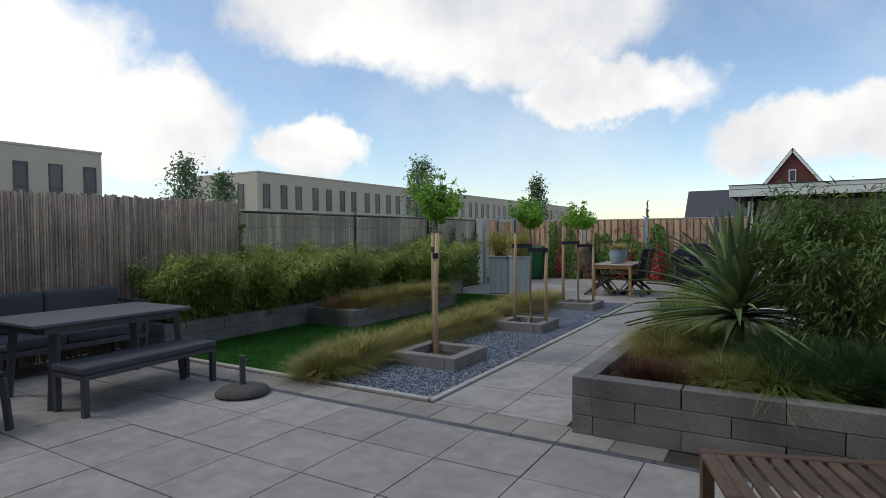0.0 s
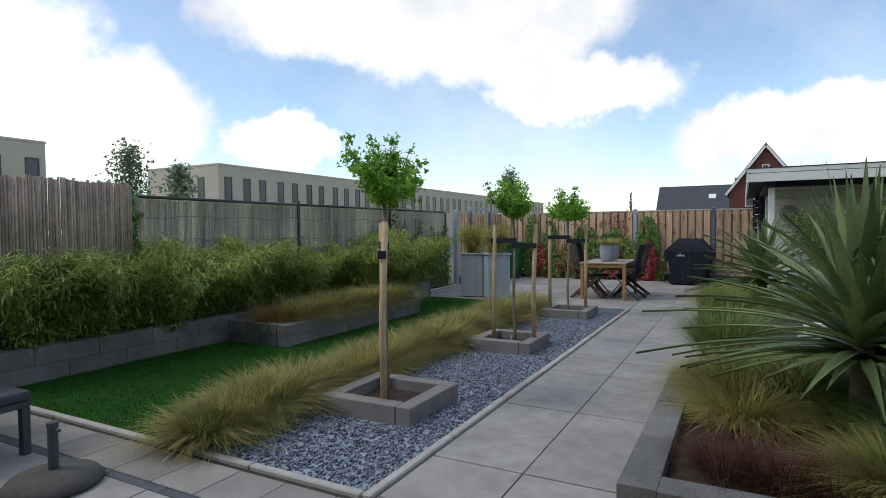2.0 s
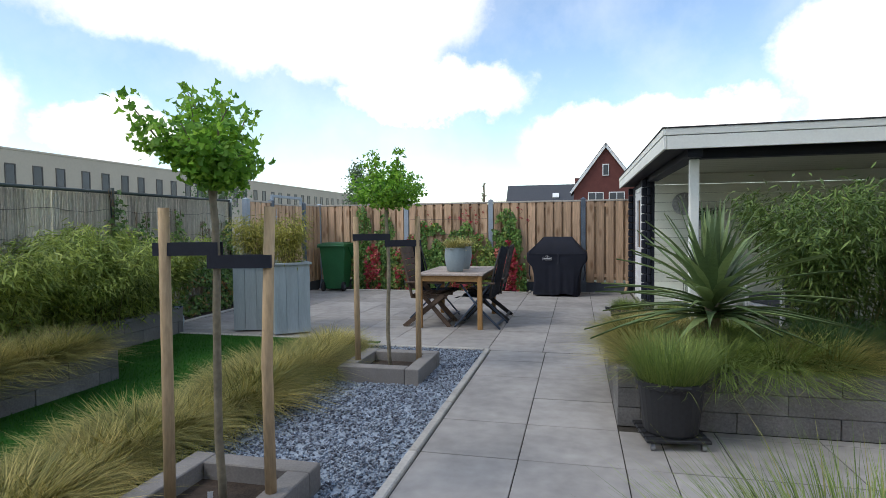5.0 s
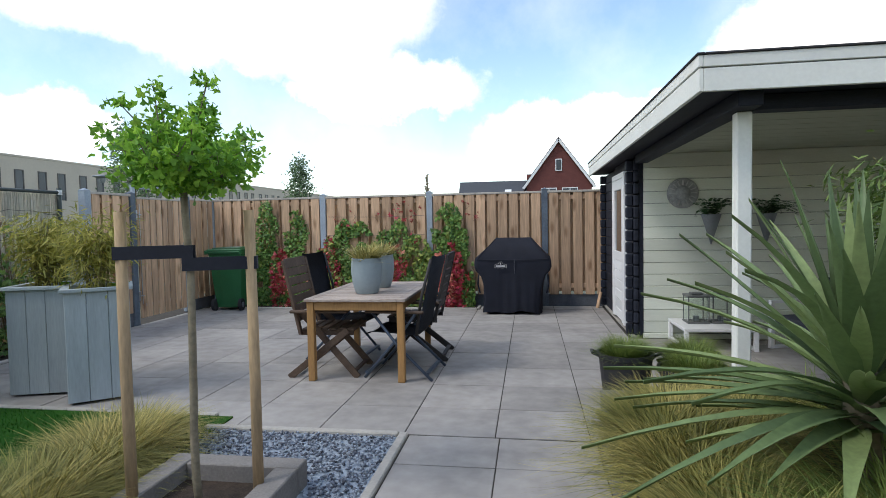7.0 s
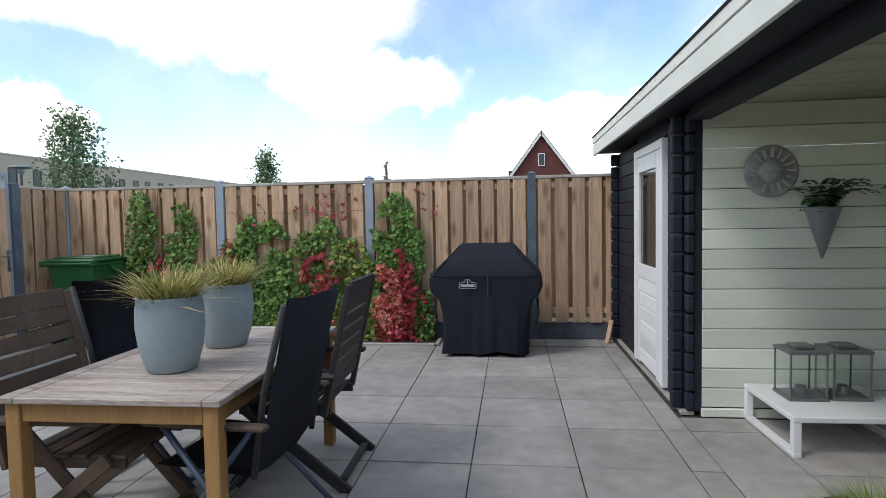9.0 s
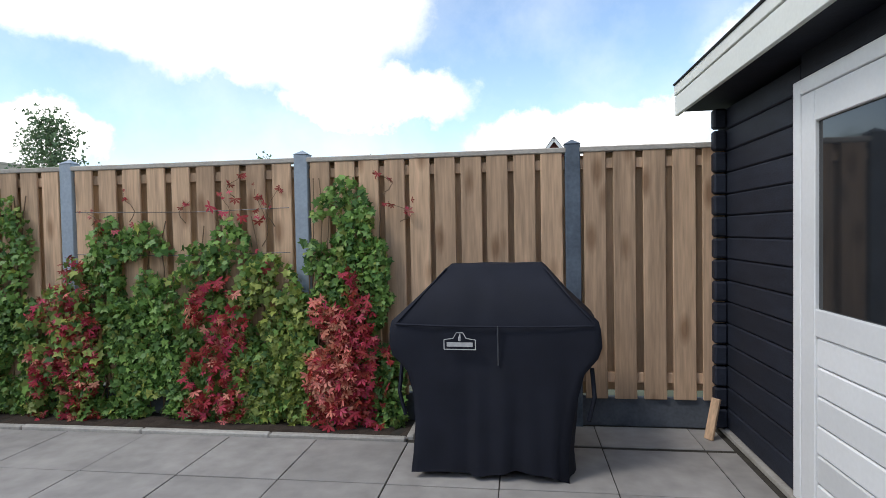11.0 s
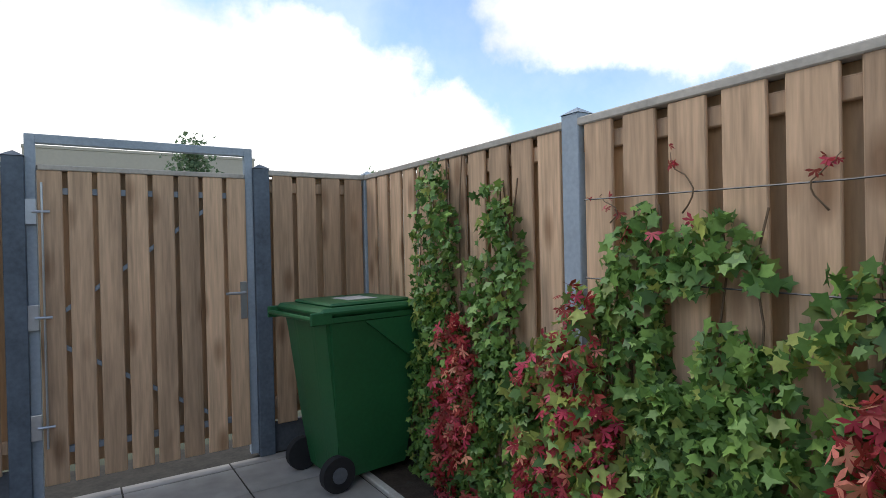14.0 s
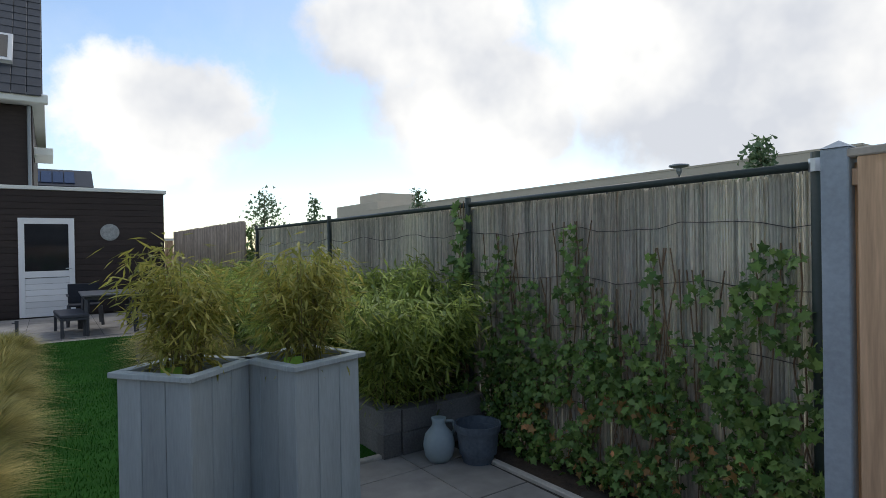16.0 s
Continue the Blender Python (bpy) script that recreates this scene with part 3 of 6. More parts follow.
def panel(p, q, top=1.892, group="fence panels", plinth=True, pitch=0.19, kind="front"):
    """One fence panel from post p to post q; the garden lies to the right of the way p to q."""
    p, q = Vector((*p, 0)), Vector((*q, 0))
    d = q - p
    L = d.length - 0.10
    rz = math.degrees(math.atan2(d.y, d.x))
    t = thing("fence_panel", "brown treated-wood fence panel with overlapping vertical boards", "fence panel", tuple((p + q) / 2), rz, group)
    k = max(3, round(L / pitch))
    step = L / k
    for i in range(k):
        x = -L / 2 + step * (i + 0.5)
        piece("board", BOARD[kind], t, (x + random.uniform(-0.004, 0.004), -0.034, 0.195 + random.uniform(-0.004, 0.0)), random.uniform(-0.4, 0.4))
        if i < k - 1:
            piece("board", BOARD["back"], t, (x + step / 2, 0.020, 0.245 + random.uniform(-0.004, 0.0)))
    for s in (-1, 1):
        mkbox("end_batten", "fence_back", t, *sorted((s * (L / 2 + 0.012), s * (L / 2 - 0.05))), 0.012, 0.034, 0.21, 1.84)
    for z in (0.30, 1.745):
        mkbox("rail", "fence", t, -L / 2, L / 2, -0.022, 0.008, z, z + 0.07)
    mkbox("cap", "fence_cap", t, -L / 2 - 0.01, L / 2 + 0.01, -0.05, 0.045, top - 0.035, top, 0.005, "weathered grey capping rail")
    if plinth:
        mkbox("plinth", "plinth", t, -L / 2 - 0.03, L / 2 + 0.03, -0.018, 0.022, 0.0, 0.20, 0.005, "dark grey concrete gravel board")
    return t


BY = 17.0
posts = thing("fence_posts", "blue-grey concrete fence posts with pointed caps", "fence post", kind="structure")
for x, m in ((-7.147, "post"), (-5.049, "post"), (-3.17, "post"), (-1.259, "post_dark")):
    post(posts, x, BY, 1.95 if x > -7 else 1.93, m)
for y in (14.064, 14.897, 16.211):
    post(posts, -7.147, y, 1.935, "post_dark" if y > 14.2 else "post")
for a, b in ((-7.147, -5.049), (-5.049, -3.17), (-3.17, -1.259)):
    panel((a, BY), (b, BY))
panel((-1.259, BY), (-0.21, BY))
panel((-7.147, 14.064), (-7.147, 14.897), pitch=0.175, kind="side")
panel((-7.147, 16.211), (-7.147, 17.0), pitch=0.175, kind="side")

# back gate in a steel frame
gate = thing("garden_gate", "closed brown board gate in a grey steel frame", "gate", (-7.16, 15.554, 0), 90)
GW = 1.314 - 0.10
bm = bmesh.new()
for x in (-GW / 2 + 0.025, GW / 2 - 0.025):
    box(bm, x - 0.025, x + 0.025, -0.025, 0.025, 0.02, 2.03, 0.003)
box(bm, -GW / 2 + 0.05, GW / 2 - 0.05, -0.025, 0.025, 1.98, 2.03, 0.003)
part("gate_frame", bm, "post", gate, "grey steel frame with a bar overhead")
for i in range(8):
    x = -GW / 2 + 0.112 + i * 0.1415
    piece("board", BOARD["front_gate"], gate, (x, -0.034, 0.09))
    if i < 7:
        piece("board", BOARD["back_gate"], gate, (x + 0.071, 0.016, 0.17))
bm = bmesh.new()
for z in (0.25, 1.70):
    box(bm, -GW / 2 + 0.06, GW / 2 - 0.06, -0.022, 0.004, z, z + 0.035)
beam(bm, (-GW / 2 + 0.08, -0.010, 0.98), (GW / 2 - 0.20, -0.010, 1.70), 0.03, 0.022)
beam(bm, (-GW / 2 + 0.08, -0.010, 0.90), (GW / 2 - 0.20, -0.010, 0.27), 0.03, 0.022)
part("brace", bm, "post", gate, "grey steel braces")
mkbox("cap", "fence_cap", gate, -GW / 2 + 0.06, GW / 2 - 0.06, -0.05, 0.03, 1.83, 1.86)
bm = bmesh.new()
box(bm, GW / 2 - 0.10, GW / 2 - 0.06, -0.052, -0.044, 0.92, 1.16, 0.002)
tube(bm, [(GW / 2 - 0.08, -0.05, 1.09), (GW / 2 - 0.08, -0.10, 1.09), (GW / 2 - 0.20, -0.10, 1.09)], 0.009)
part("gate_handle", bm, "steel", gate, "steel lever handle on a plate")
for z in (0.42, 1.02, 1.60):
    bm = box(bmesh.new(), -GW / 2 - 0.01, -GW / 2 + 0.05, -0.05, -0.026, z - 0.07, z + 0.07, 0.003)
    tube(bm, [(-GW / 2 + 0.03, -0.06, z), (-GW / 2 + 0.11, -0.06, z)], 0.008)
    part("hinge", bm, "steel", gate, "galvanised hinge")
tube_bm = tube(bmesh.new(), [(-GW / 2 + 0.075, -0.06, 0.30), (-GW / 2 + 0.075, -0.06, 1.76)], 0.006)
part("bolt_rod", tube_bm, "steel", gate)


# bamboo pole screen
screen = thing("bamboo_screen", "grey-brown bamboo pole screen behind the lounge set", "fence", kind="structure")
POLE = []
for k in range(4):
    r1 = 0.014 + 0.0016 * k
    POLE.append(bpy.data.meshes.new("pole"))
    bm = bmesh.new()
    zs = [0, 0.5, 0.51, 0.9, 0.91, 1.45, 1.46, 2.02]
    tube(bm, [(0, 0, z) for z in zs], [r1 * (1.0, 0.96, 1.07, 0.96, 1.06, 0.95, 1.05, 0.93)[i] for i in range(8)], 7)
    bm.to_mesh(POLE[k])
    bm.free()
    finish(POLE[k], "bamboo", True)
y = -1.30
while y < 5.34:
    piece("pole", random.choice(POLE), screen, (-7.2 + random.uniform(-0.004, 0.004), y, random.uniform(-0.03, 0.012)), random.uniform(0, 360))
    y += random.uniform(0.029, 0.034)

# reed screen between green pipes
reed = thing("reed_screen", "faded beige reed matting on a dark green pipe frame", "fence", kind="structure")
r = np.random.default_rng(21)
RY0, RY1 = 5.3, 13.92
n = 4300
yy = np.sort(r.uniform(RY0, RY1, n))
xx = -7.405 + r.uniform(-0.014, 0.014, n)
hh = 1.845 + r.normal(0, 0.018, n)
rad = r.uniform(0.0032, 0.0062, n)
lean = r.normal(0, 0.008, n)
ring = np.array([(1, 0), (0, 1), (-1, 0), (0, -1)])
lo = np.stack([xx[:, None] + ring[None, :, 0] * rad[:, None], yy[:, None] + ring[None, :, 1] * rad[:, None], np.zeros((n, 4)) + 0.0], -1)
hi = lo + np.stack([0 * lean, lean, hh], 1)[:, None]
v = np.stack([lo, hi], 1).reshape(-1, 3)
i0 = np.arange(n)[:, None] * 8
f = np.concatenate([i0 + np.array([[k, (k + 1) % 4, 4 + (k + 1) % 4, 4 + k]]) for k in range(4)], 0)
tagged(obj("reed_stalks", nmesh("reed_stalks", v, f, "reed"), reed), kind="stuff")
for y in (5.45, 8.45, 11.30, 13.90):
    part("pipe_post", tube(bmesh.new(), [(-7.36, y, 0), (-7.36, y, 1.93)], 0.026, 10), "pipe", reed, smooth=True)
for a, b in ((5.45, 8.45), (8.45, 11.30), (11.30, 13.90)):
    part("top_pipe", tube(bmesh.new(), [(-7.36, a, 1.87), (-7.36, b, 1.87)], 0.021, 10), "pipe", reed, smooth=True)
part("pipe_clamp", tube(bmesh.new(), [(-7.36, 13.90, 1.84), (-7.36, 13.90, 1.90)], 0.034, 10), "steel", reed)
for z in (0.45, 0.95, 1.30, 1.62):
    pts = [(-7.385, RY0 + (RY1 - RY0) * i / 60, z + 0.02 * math.sin(i * 0.9 + z) + random.uniform(-0.012, 0.012)) for i in range(61)]
    part("binding_wire", tube(bmesh.new(), pts, 0.0028, 4), "wire", reed)

kerb_run(strip, (-7.0, 16.60), (-2.36, 16.60), 0.05)
kerb_run(strip, (-2.34, 16.62), (-2.34, 16.92), 0.05)
kerb_run(strip, (-7.04, 11.66), (-7.08, 13.98), 0.05)

# plain fence closing the far side of the garden
closing = thing("wall_east", "plain brown board fence closing the garden", "fence", kind="structure")
mkbox("boards", "fence", closing, 3.9, 3.95, -4.3, 17.1, 0, 1.9)


# ---- garden house with canopy ----
hut = thing("garden_house", "black log garden house with cream canopy walls and a white fascia", "garden house", kind="structure")
HX0, HX1, HY0, HY1, RZ0, RZ1 = -0.535, 3.8, 11.04, 17.2, 2.115, 2.32
bm = box(bmesh.new(), HX0 + 0.03, HX1, HY0 + 0.03, HY1 - 0.03, RZ0 + 0.06, RZ1 - 0.03)
part("roof", bm, "felt", hut)
for k, (z0, z1) in enumerate(((RZ0, RZ0 + 0.132), (RZ0 + 0.138, RZ1))):
    o = 0.006 * k
    mkbox("fascia", "fascia", hut, HX0 - o, HX0 + 0.026 - o, HY0 - o, HY1, z0, z1, 0.003)
    mkbox("fascia", "fascia", hut, HX0 + 0.028 - o, HX1, HY0 - o, HY0 + 0.026 - o, z0, z1, 0.003)
mkbox("roof_edge", "felt", hut, HX0 - 0.016, HX0 + 0.03, HY0 - 0.016, HY1, RZ1 + 0.001, RZ1 + 0.014)
mkbox("roof_edge", "felt", hut, HX0 + 0.031, HX1, HY0 - 0.016, HY0 + 0.03, RZ1 + 0.001, RZ1 + 0.014)
# ceiling boards under the canopy, their cream darkened to paint in the shade; black eaves
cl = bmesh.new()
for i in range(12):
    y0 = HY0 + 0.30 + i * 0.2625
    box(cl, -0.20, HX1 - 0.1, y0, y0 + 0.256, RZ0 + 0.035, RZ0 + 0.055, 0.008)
tagged(part("ceiling", cl, "ceiling_shaded"), "cream board ceiling under the canopy, shade painted into its colour", "ceiling", kind="structure")
mkbox("eave", "black_wood", hut, HX0 + 0.03, -0.21, HY0 + 0.03, HY1 - 0.03, RZ0 + 0.02, RZ0 + 0.058)
mkbox("eave", "black_wood", hut, -0.208, HX1 - 0.1, HY0 + 0.03, HY0 + 0.29, RZ0 + 0.02, RZ0 + 0.058)
mkbox("beam", "black_wood", hut, -0.29, -0.15, HY0 + 0.10, 14.42, RZ0 - 0.075, RZ0 + 0.018, 0.006, "black roof beam")
mkbox("beam", "black_wood", hut, -0.148, HX1 - 0.1, HY0 + 0.24, HY0 + 0.38, RZ0 - 0.075, RZ0 + 0.018, 0.006, "black roof beam")
mkbox("canopy_post", "fascia", hut, -0.24, -0.15, 11.305, 11.395, 0.0, RZ0 - 0.077, 0.008, "cream-white square post")
# cream board wall
for i in range(15):
    z0 = 0.06 + i * 0.138
    bm = box(bmesh.new(), -0.19, HX1 - 0.1, 14.45, 14.49, z0, z0 + 0.134 if i < 14 else RZ0 + 0.033, 0.006)
    part("board", bm, "cream", hut)
mkbox("skirting", "cream", hut, -0.20, HX1 - 0.1, 14.42, 14.448, 0.0, 0.058)
# black log side wall with crossing log ends
for i in range(15):
    z0 = 0.03 + i * 0.138
    z1 = min(z0 + 0.134, RZ0 + 0.018)
    part("log", box(bmesh.new(), -0.30, -0.245, 14.51, 14.915, z0, z1, 0.008), "black_wood", hut)
    part("log", box(bmesh.new(), -0.30, -0.245, 15.935, 17.0, z0, z1, 0.008), "black_wood", hut)
    for y in (14.53, 16.92):
        part("log_end", box(bmesh.new(), -0.38, -0.301, y - 0.035, y + 0.035, z0 + 0.004, z1 - 0.004, 0.012), "black_wood", hut)
        part("log_end", box(bmesh.new(), -0.30, -0.245, y - 0.10 if y < 15 else y + 0.085, y - 0.022 if y < 15 else y + 0.15, z0 + 0.004, z1 - 0.004, 0.012), "black_wood", hut)
mkbox("log", "black_wood", hut, -0.30, -0.245, 14.916, 15.934, 2.02, RZ0 + 0.018)
part("foundation_plank", box(bmesh.new(), -0.33, -0.24, 14.45, 17.05, 0.0, 0.028, 0.003), "kerb", hut)
part("rear_wall", box(bmesh.new(), HX1 - 0.1, HX1 - 0.05, HY0 + 0.4, HY1 - 0.1, 0, RZ0 + 0.03), "cream", hut)
part("inner_wall", box(bmesh.new(), -0.24, HX1 - 0.1, 17.0, 17.05, 0, RZ0), "black_wood", hut)

part("corner_post", box(bmesh.new(), -0.243, -0.192, 14.455, 14.56, 0.03, RZ0 + 0.01), "black_wood", hut)
part("corner_post", box(bmesh.new(), -0.243, -0.192, 16.85, 16.995, 0.03, RZ0 + 0.01), "black_wood", hut)
part("inner_lining", box(bmesh.new(), -0.243, -0.222, 14.561, 16.849, 0.03, RZ0 + 0.01), "black_wood", hut)

# white door with a long pane
door = thing("door_1", "white wooden half-glazed door in the black log wall", "door", (-0.31, 15.425, 0.05), 90, kind="structure")
DW, DH = 1.0, 1.95
bm = bmesh.new()
box(bm, -DW / 2, -DW / 2 + 0.07, -0.02, 0.03, 0, DH, 0.004)
box(bm, DW / 2 - 0.07, DW / 2, -0.02, 0.03, 0, DH, 0.004)
box(bm, -DW / 2 + 0.07, DW / 2 - 0.07, -0.02, 0.03, DH - 0.07, DH, 0.004)
part("door_frame", bm, "white", door)
bm = bmesh.new()
x0, x1 = -DW / 2 + 0.075, DW / 2 - 0.075
box(bm, x0, x0 + 0.12, -0.012, 0.028, 0.01, DH - 0.075, 0.004)
box(bm, x1 - 0.12, x1, -0.012, 0.028, 0.01, DH - 0.075, 0.004)
box(bm, x0 + 0.12, x1 - 0.12, -0.012, 0.028, DH - 0.21, DH - 0.075, 0.004)
box(bm, x0 + 0.12, x1 - 0.12, -0.012, 0.028, 0.80, 0.92, 0.004)
part("door_leaf", bm, "white", door)
for i in range(6):
    part("panel_board", box(bmesh.new(), x0 + 0.12, x1 - 0.12, -0.004, 0.02, 0.02 + i * 0.13, 0.145 + i * 0.13, 0.007), "white", door)
part("pane", box(bmesh.new(), x0 + 0.121, x1 - 0.121, 0.004, 0.010, 0.92, DH - 0.21), "glass_dark", door, "dark reflecting pane")
bm = box(bmesh.new(), -x1 + 0.035, -x1 + 0.075, -0.022, -0.012, 0.86, 1.10, 0.003)
tube(bm, [(-x1 + 0.055, -0.02, 1.02), (-x1 + 0.055, -0.06, 1.02), (-x1 + 0.16, -0.06, 1.02)], 0.009)
part("door_handle", bm, "anthracite", door, "dark lever handle")


# ---- the house at the other end ----
house = thing("house", "brick house with dark tiled roof and a dark board extension", "house", kind="structure")
WY = -1.42                                     # garden face of the extension
mkbox("extension", "brown_wall", house, -6.98, -2.3, -6.0, WY - 0.02, 0, 3.02, 0.01)
for i in range(20):
    mkbox("board", "brown_wall", house, -6.98, -2.3, WY - 0.019, WY, 0.03 + i * 0.15, 0.175 + i * 0.15, 0.004)
mkbox("roof_trim", "fascia", house, -7.04, -2.24, -6.1, WY + 0.04, 3.03, 3.12, 0.01, "pale roof trim")
mkbox("ground_floor_wall", "brick_red", house, -2.29, 5.0, -9.0, -3.2, 0, 3.1, 0.01)
mkbox("upper_wall", "brown_wall", house, -4.20, 5.0, -9.0, -2.1, 3.121, 5.14, 0.01)
mkbox("soffit", "fascia", house, -4.45, 5.0, -9.0, -1.85, 5.145, 5.20, 0.01, "pale eaves soffit")
mkbox("canopy_edge", "fascia", house, -4.61, -4.205, -4.2, -2.5, 4.02, 4.20, 0.01, "small pale side canopy")
mkbox("rainpipe", "zinc", house, -4.17, -4.09, -2.095, -2.02, 3.14, 5.14, 0.02)
mrow = cube_mesh("roof_tile", 0.29, 0.40, 0.03, "tile_dark", 0.01)
part("roof_base", beam(bmesh.new(), (0.36, -1.75, 5.32), (0.36, -5.5, 9.6), 9.55, 0.1), "tile_dark", house)
for i in range(16):
    for j in range(13):
        u = j * 0.36
        ob = piece("roof_tile", mrow, house, (0, 0, 0))
        ob.matrix_basis = pose(-4.25 + i * 0.30, -1.72 - u * 0.662, 5.43 + u * 0.75, -46, 0, 0)
mkbox("gutter", "fascia", house, -4.52, 5.0, -1.84, -1.62, 5.14, 5.36, 0.02, "white eaves box")
bm = box(bmesh.new(), -0.5, 0.5, -0.06, 0.06, 0, 1.25, 0.01)
sky_pane = part("roof_window", bm, "white", house, "white roof window")
sky_pane.matrix_basis = pose(-3.32, -2.28, 6.20, 43, 0, 0)
part("pane", box(bmesh.new(), -0.40, 0.40, 0.061, 0.07, 0.12, 1.13), "glass_dark", sky_pane)
nb = thing("neighbour_house", "far brick house with solar panels on its tiled roof", "house")
mkbox("wall", "brick_red", nb, -6.4, -0.8, -27.0, -20.3, -0.2, 4.95, 0.02)
part("roof", beam(bmesh.new(), (-3.65, -20.0, 4.9), (-3.65, -21.8, 5.95), 5.6, 0.14), "tile_dark", nb)
for i in range(5):
    part("solar_panel", beam(bmesh.new(), (-5.4 + i * 0.5, -20.2, 5.14), (-5.4 + i * 0.5, -21.4, 5.84), 0.45, 0.05), "solar", nb, "dark blue solar panel")
hd = thing("door_2", "white half-glazed back door with a dark pane", "door", (-4.44, WY + 0.03, 0.0), 180, kind="structure")
bm = bmesh.new()
box(bm, -0.55, -0.43, -0.03, 0.03, 0.02, 2.36, 0.004)
box(bm, 0.43, 0.55, -0.03, 0.03, 0.02, 2.36, 0.004)
box(bm, -0.43, 0.43, -0.03, 0.03, 2.22, 2.36, 0.004)
box(bm, -0.43, 0.43, -0.03, 0.03, 0.02, 0.10, 0.004)
box(bm, -0.43, 0.43, -0.03, 0.03, 0.95, 1.10, 0.004)
part("door_frame", bm, "white", hd)
for i in range(6):
    part("panel_board", box(bmesh.new(), -0.43, 0.43, -0.02, 0.02, 0.10 + i * 0.14, 0.235 + i * 0.14, 0.006), "white", hd)
part("pane", box(bmesh.new(), -0.43, 0.43, -0.01, 0.01, 1.10, 2.22), "glass_dark", hd)
part("door_handle", tube(bmesh.new(), [(0.48, -0.03, 1.15), (0.48, -0.09, 1.15), (0.36, -0.09, 1.15)], 0.012), "steel", hd)
disc = part("wall_disc", lathe(bmesh.new(), [(0.20, 0), (0.21, 0.02), (0.18, 0.03), (0.10, 0.035), (0.02, 0.03)], 24), "pewter")
disc.matrix_basis = pose(-5.74, WY + 0.004, 2.02, -90, 0, 0)
tagged(disc, "round pale grey ornament on the dark board wall", "ornament")

side = thing("side_gate", "brown board side gate between house and bamboo screen", "gate", (-7.10, -1.47, 0))
for i in range(4):
    mkbox("board", "fence", side, -0.105 + i * 0.052, -0.055 + i * 0.052, -0.012, 0.012, 0.05, 1.80, 0.004)
for z in (0.35, 1.45):
    mkbox("rail", "fence_back", side, -0.105, 0.105, -0.045, -0.0125, z, z + 0.08)
mkbox("top_rail", "white", side, -0.11, 0.11, -0.03, 0.03, 1.802, 1.86, 0.004, "white top rail")

# ---- distance ----
WINDOW = {}


def far_block(y0, y1, x=-55.0, top=9.3, depth=13.0):
    t = thing("apartment_building", "long flat-roofed beige building with tall dark windows", "building", (0, 0, 0))
    mkbox("wall", "facade", t, x - depth, x, y0, y1, -0.2, top, 0.02)
    mkbox("roof_edge", "facade", t, x - depth - 0.05, x + 0.05, y0 - 0.05, y1 + 0.05, top, top + 0.22, 0.02)
    if not WINDOW:
        WINDOW["pane"] = cube_mesh("window_pane", 0.06, 0.86, 3.0, "win_dark", 0)
        bm = bmesh.new()
        for a, b, c, d in ((-0.56, -0.44, 0, 3.1), (0.44, 0.56, 0, 3.1), (-0.44, 0.44, 3.0, 3.1), (-0.44, 0.44, 0.9, 0.98)):
            box(bm, -0.05, 0.07, a, b, c, d)
        WINDOW["frame"] = bpy.data.meshes.new("window_frame")
        bm.to_mesh(WINDOW["frame"])
        bm.free()
        finish(WINDOW["frame"], "win_frame", False)
    y, k = y0 + 1.4, 0
    while y < y1 - 0.8:
        w = piece("window", WINDOW["frame"], t, (x, y, 4.9))
        piece("pane", WINDOW["pane"], w, (0.0, 0, 0.02))
        y += (2.9, 2.6, 3.2, 2.7)[k % 4]
        k += 1
    return t


far_block(47.4, 170)
far_block(12.0, 28.8)
far_block(-92.0, -3.0, -58.5, 9.05)
w = piece("window", WINDOW["frame"], bpy.data.objects["apartment_building"], (-58.0, 47.36, 4.9), 90)
piece("pane", WINDOW["pane"], w, (0.0, 0, 0.02))
t = thing("apartment_building", "pale flat-roofed building far off behind the houses", "building")
mkbox("wall", "facade", t, -76, -60, -108, -88, -0.2, 11.0, 0.05)
mkbox("penthouse", "facade", t, -73, -64, -104, -94, 11.0, 13.4, 0.05)


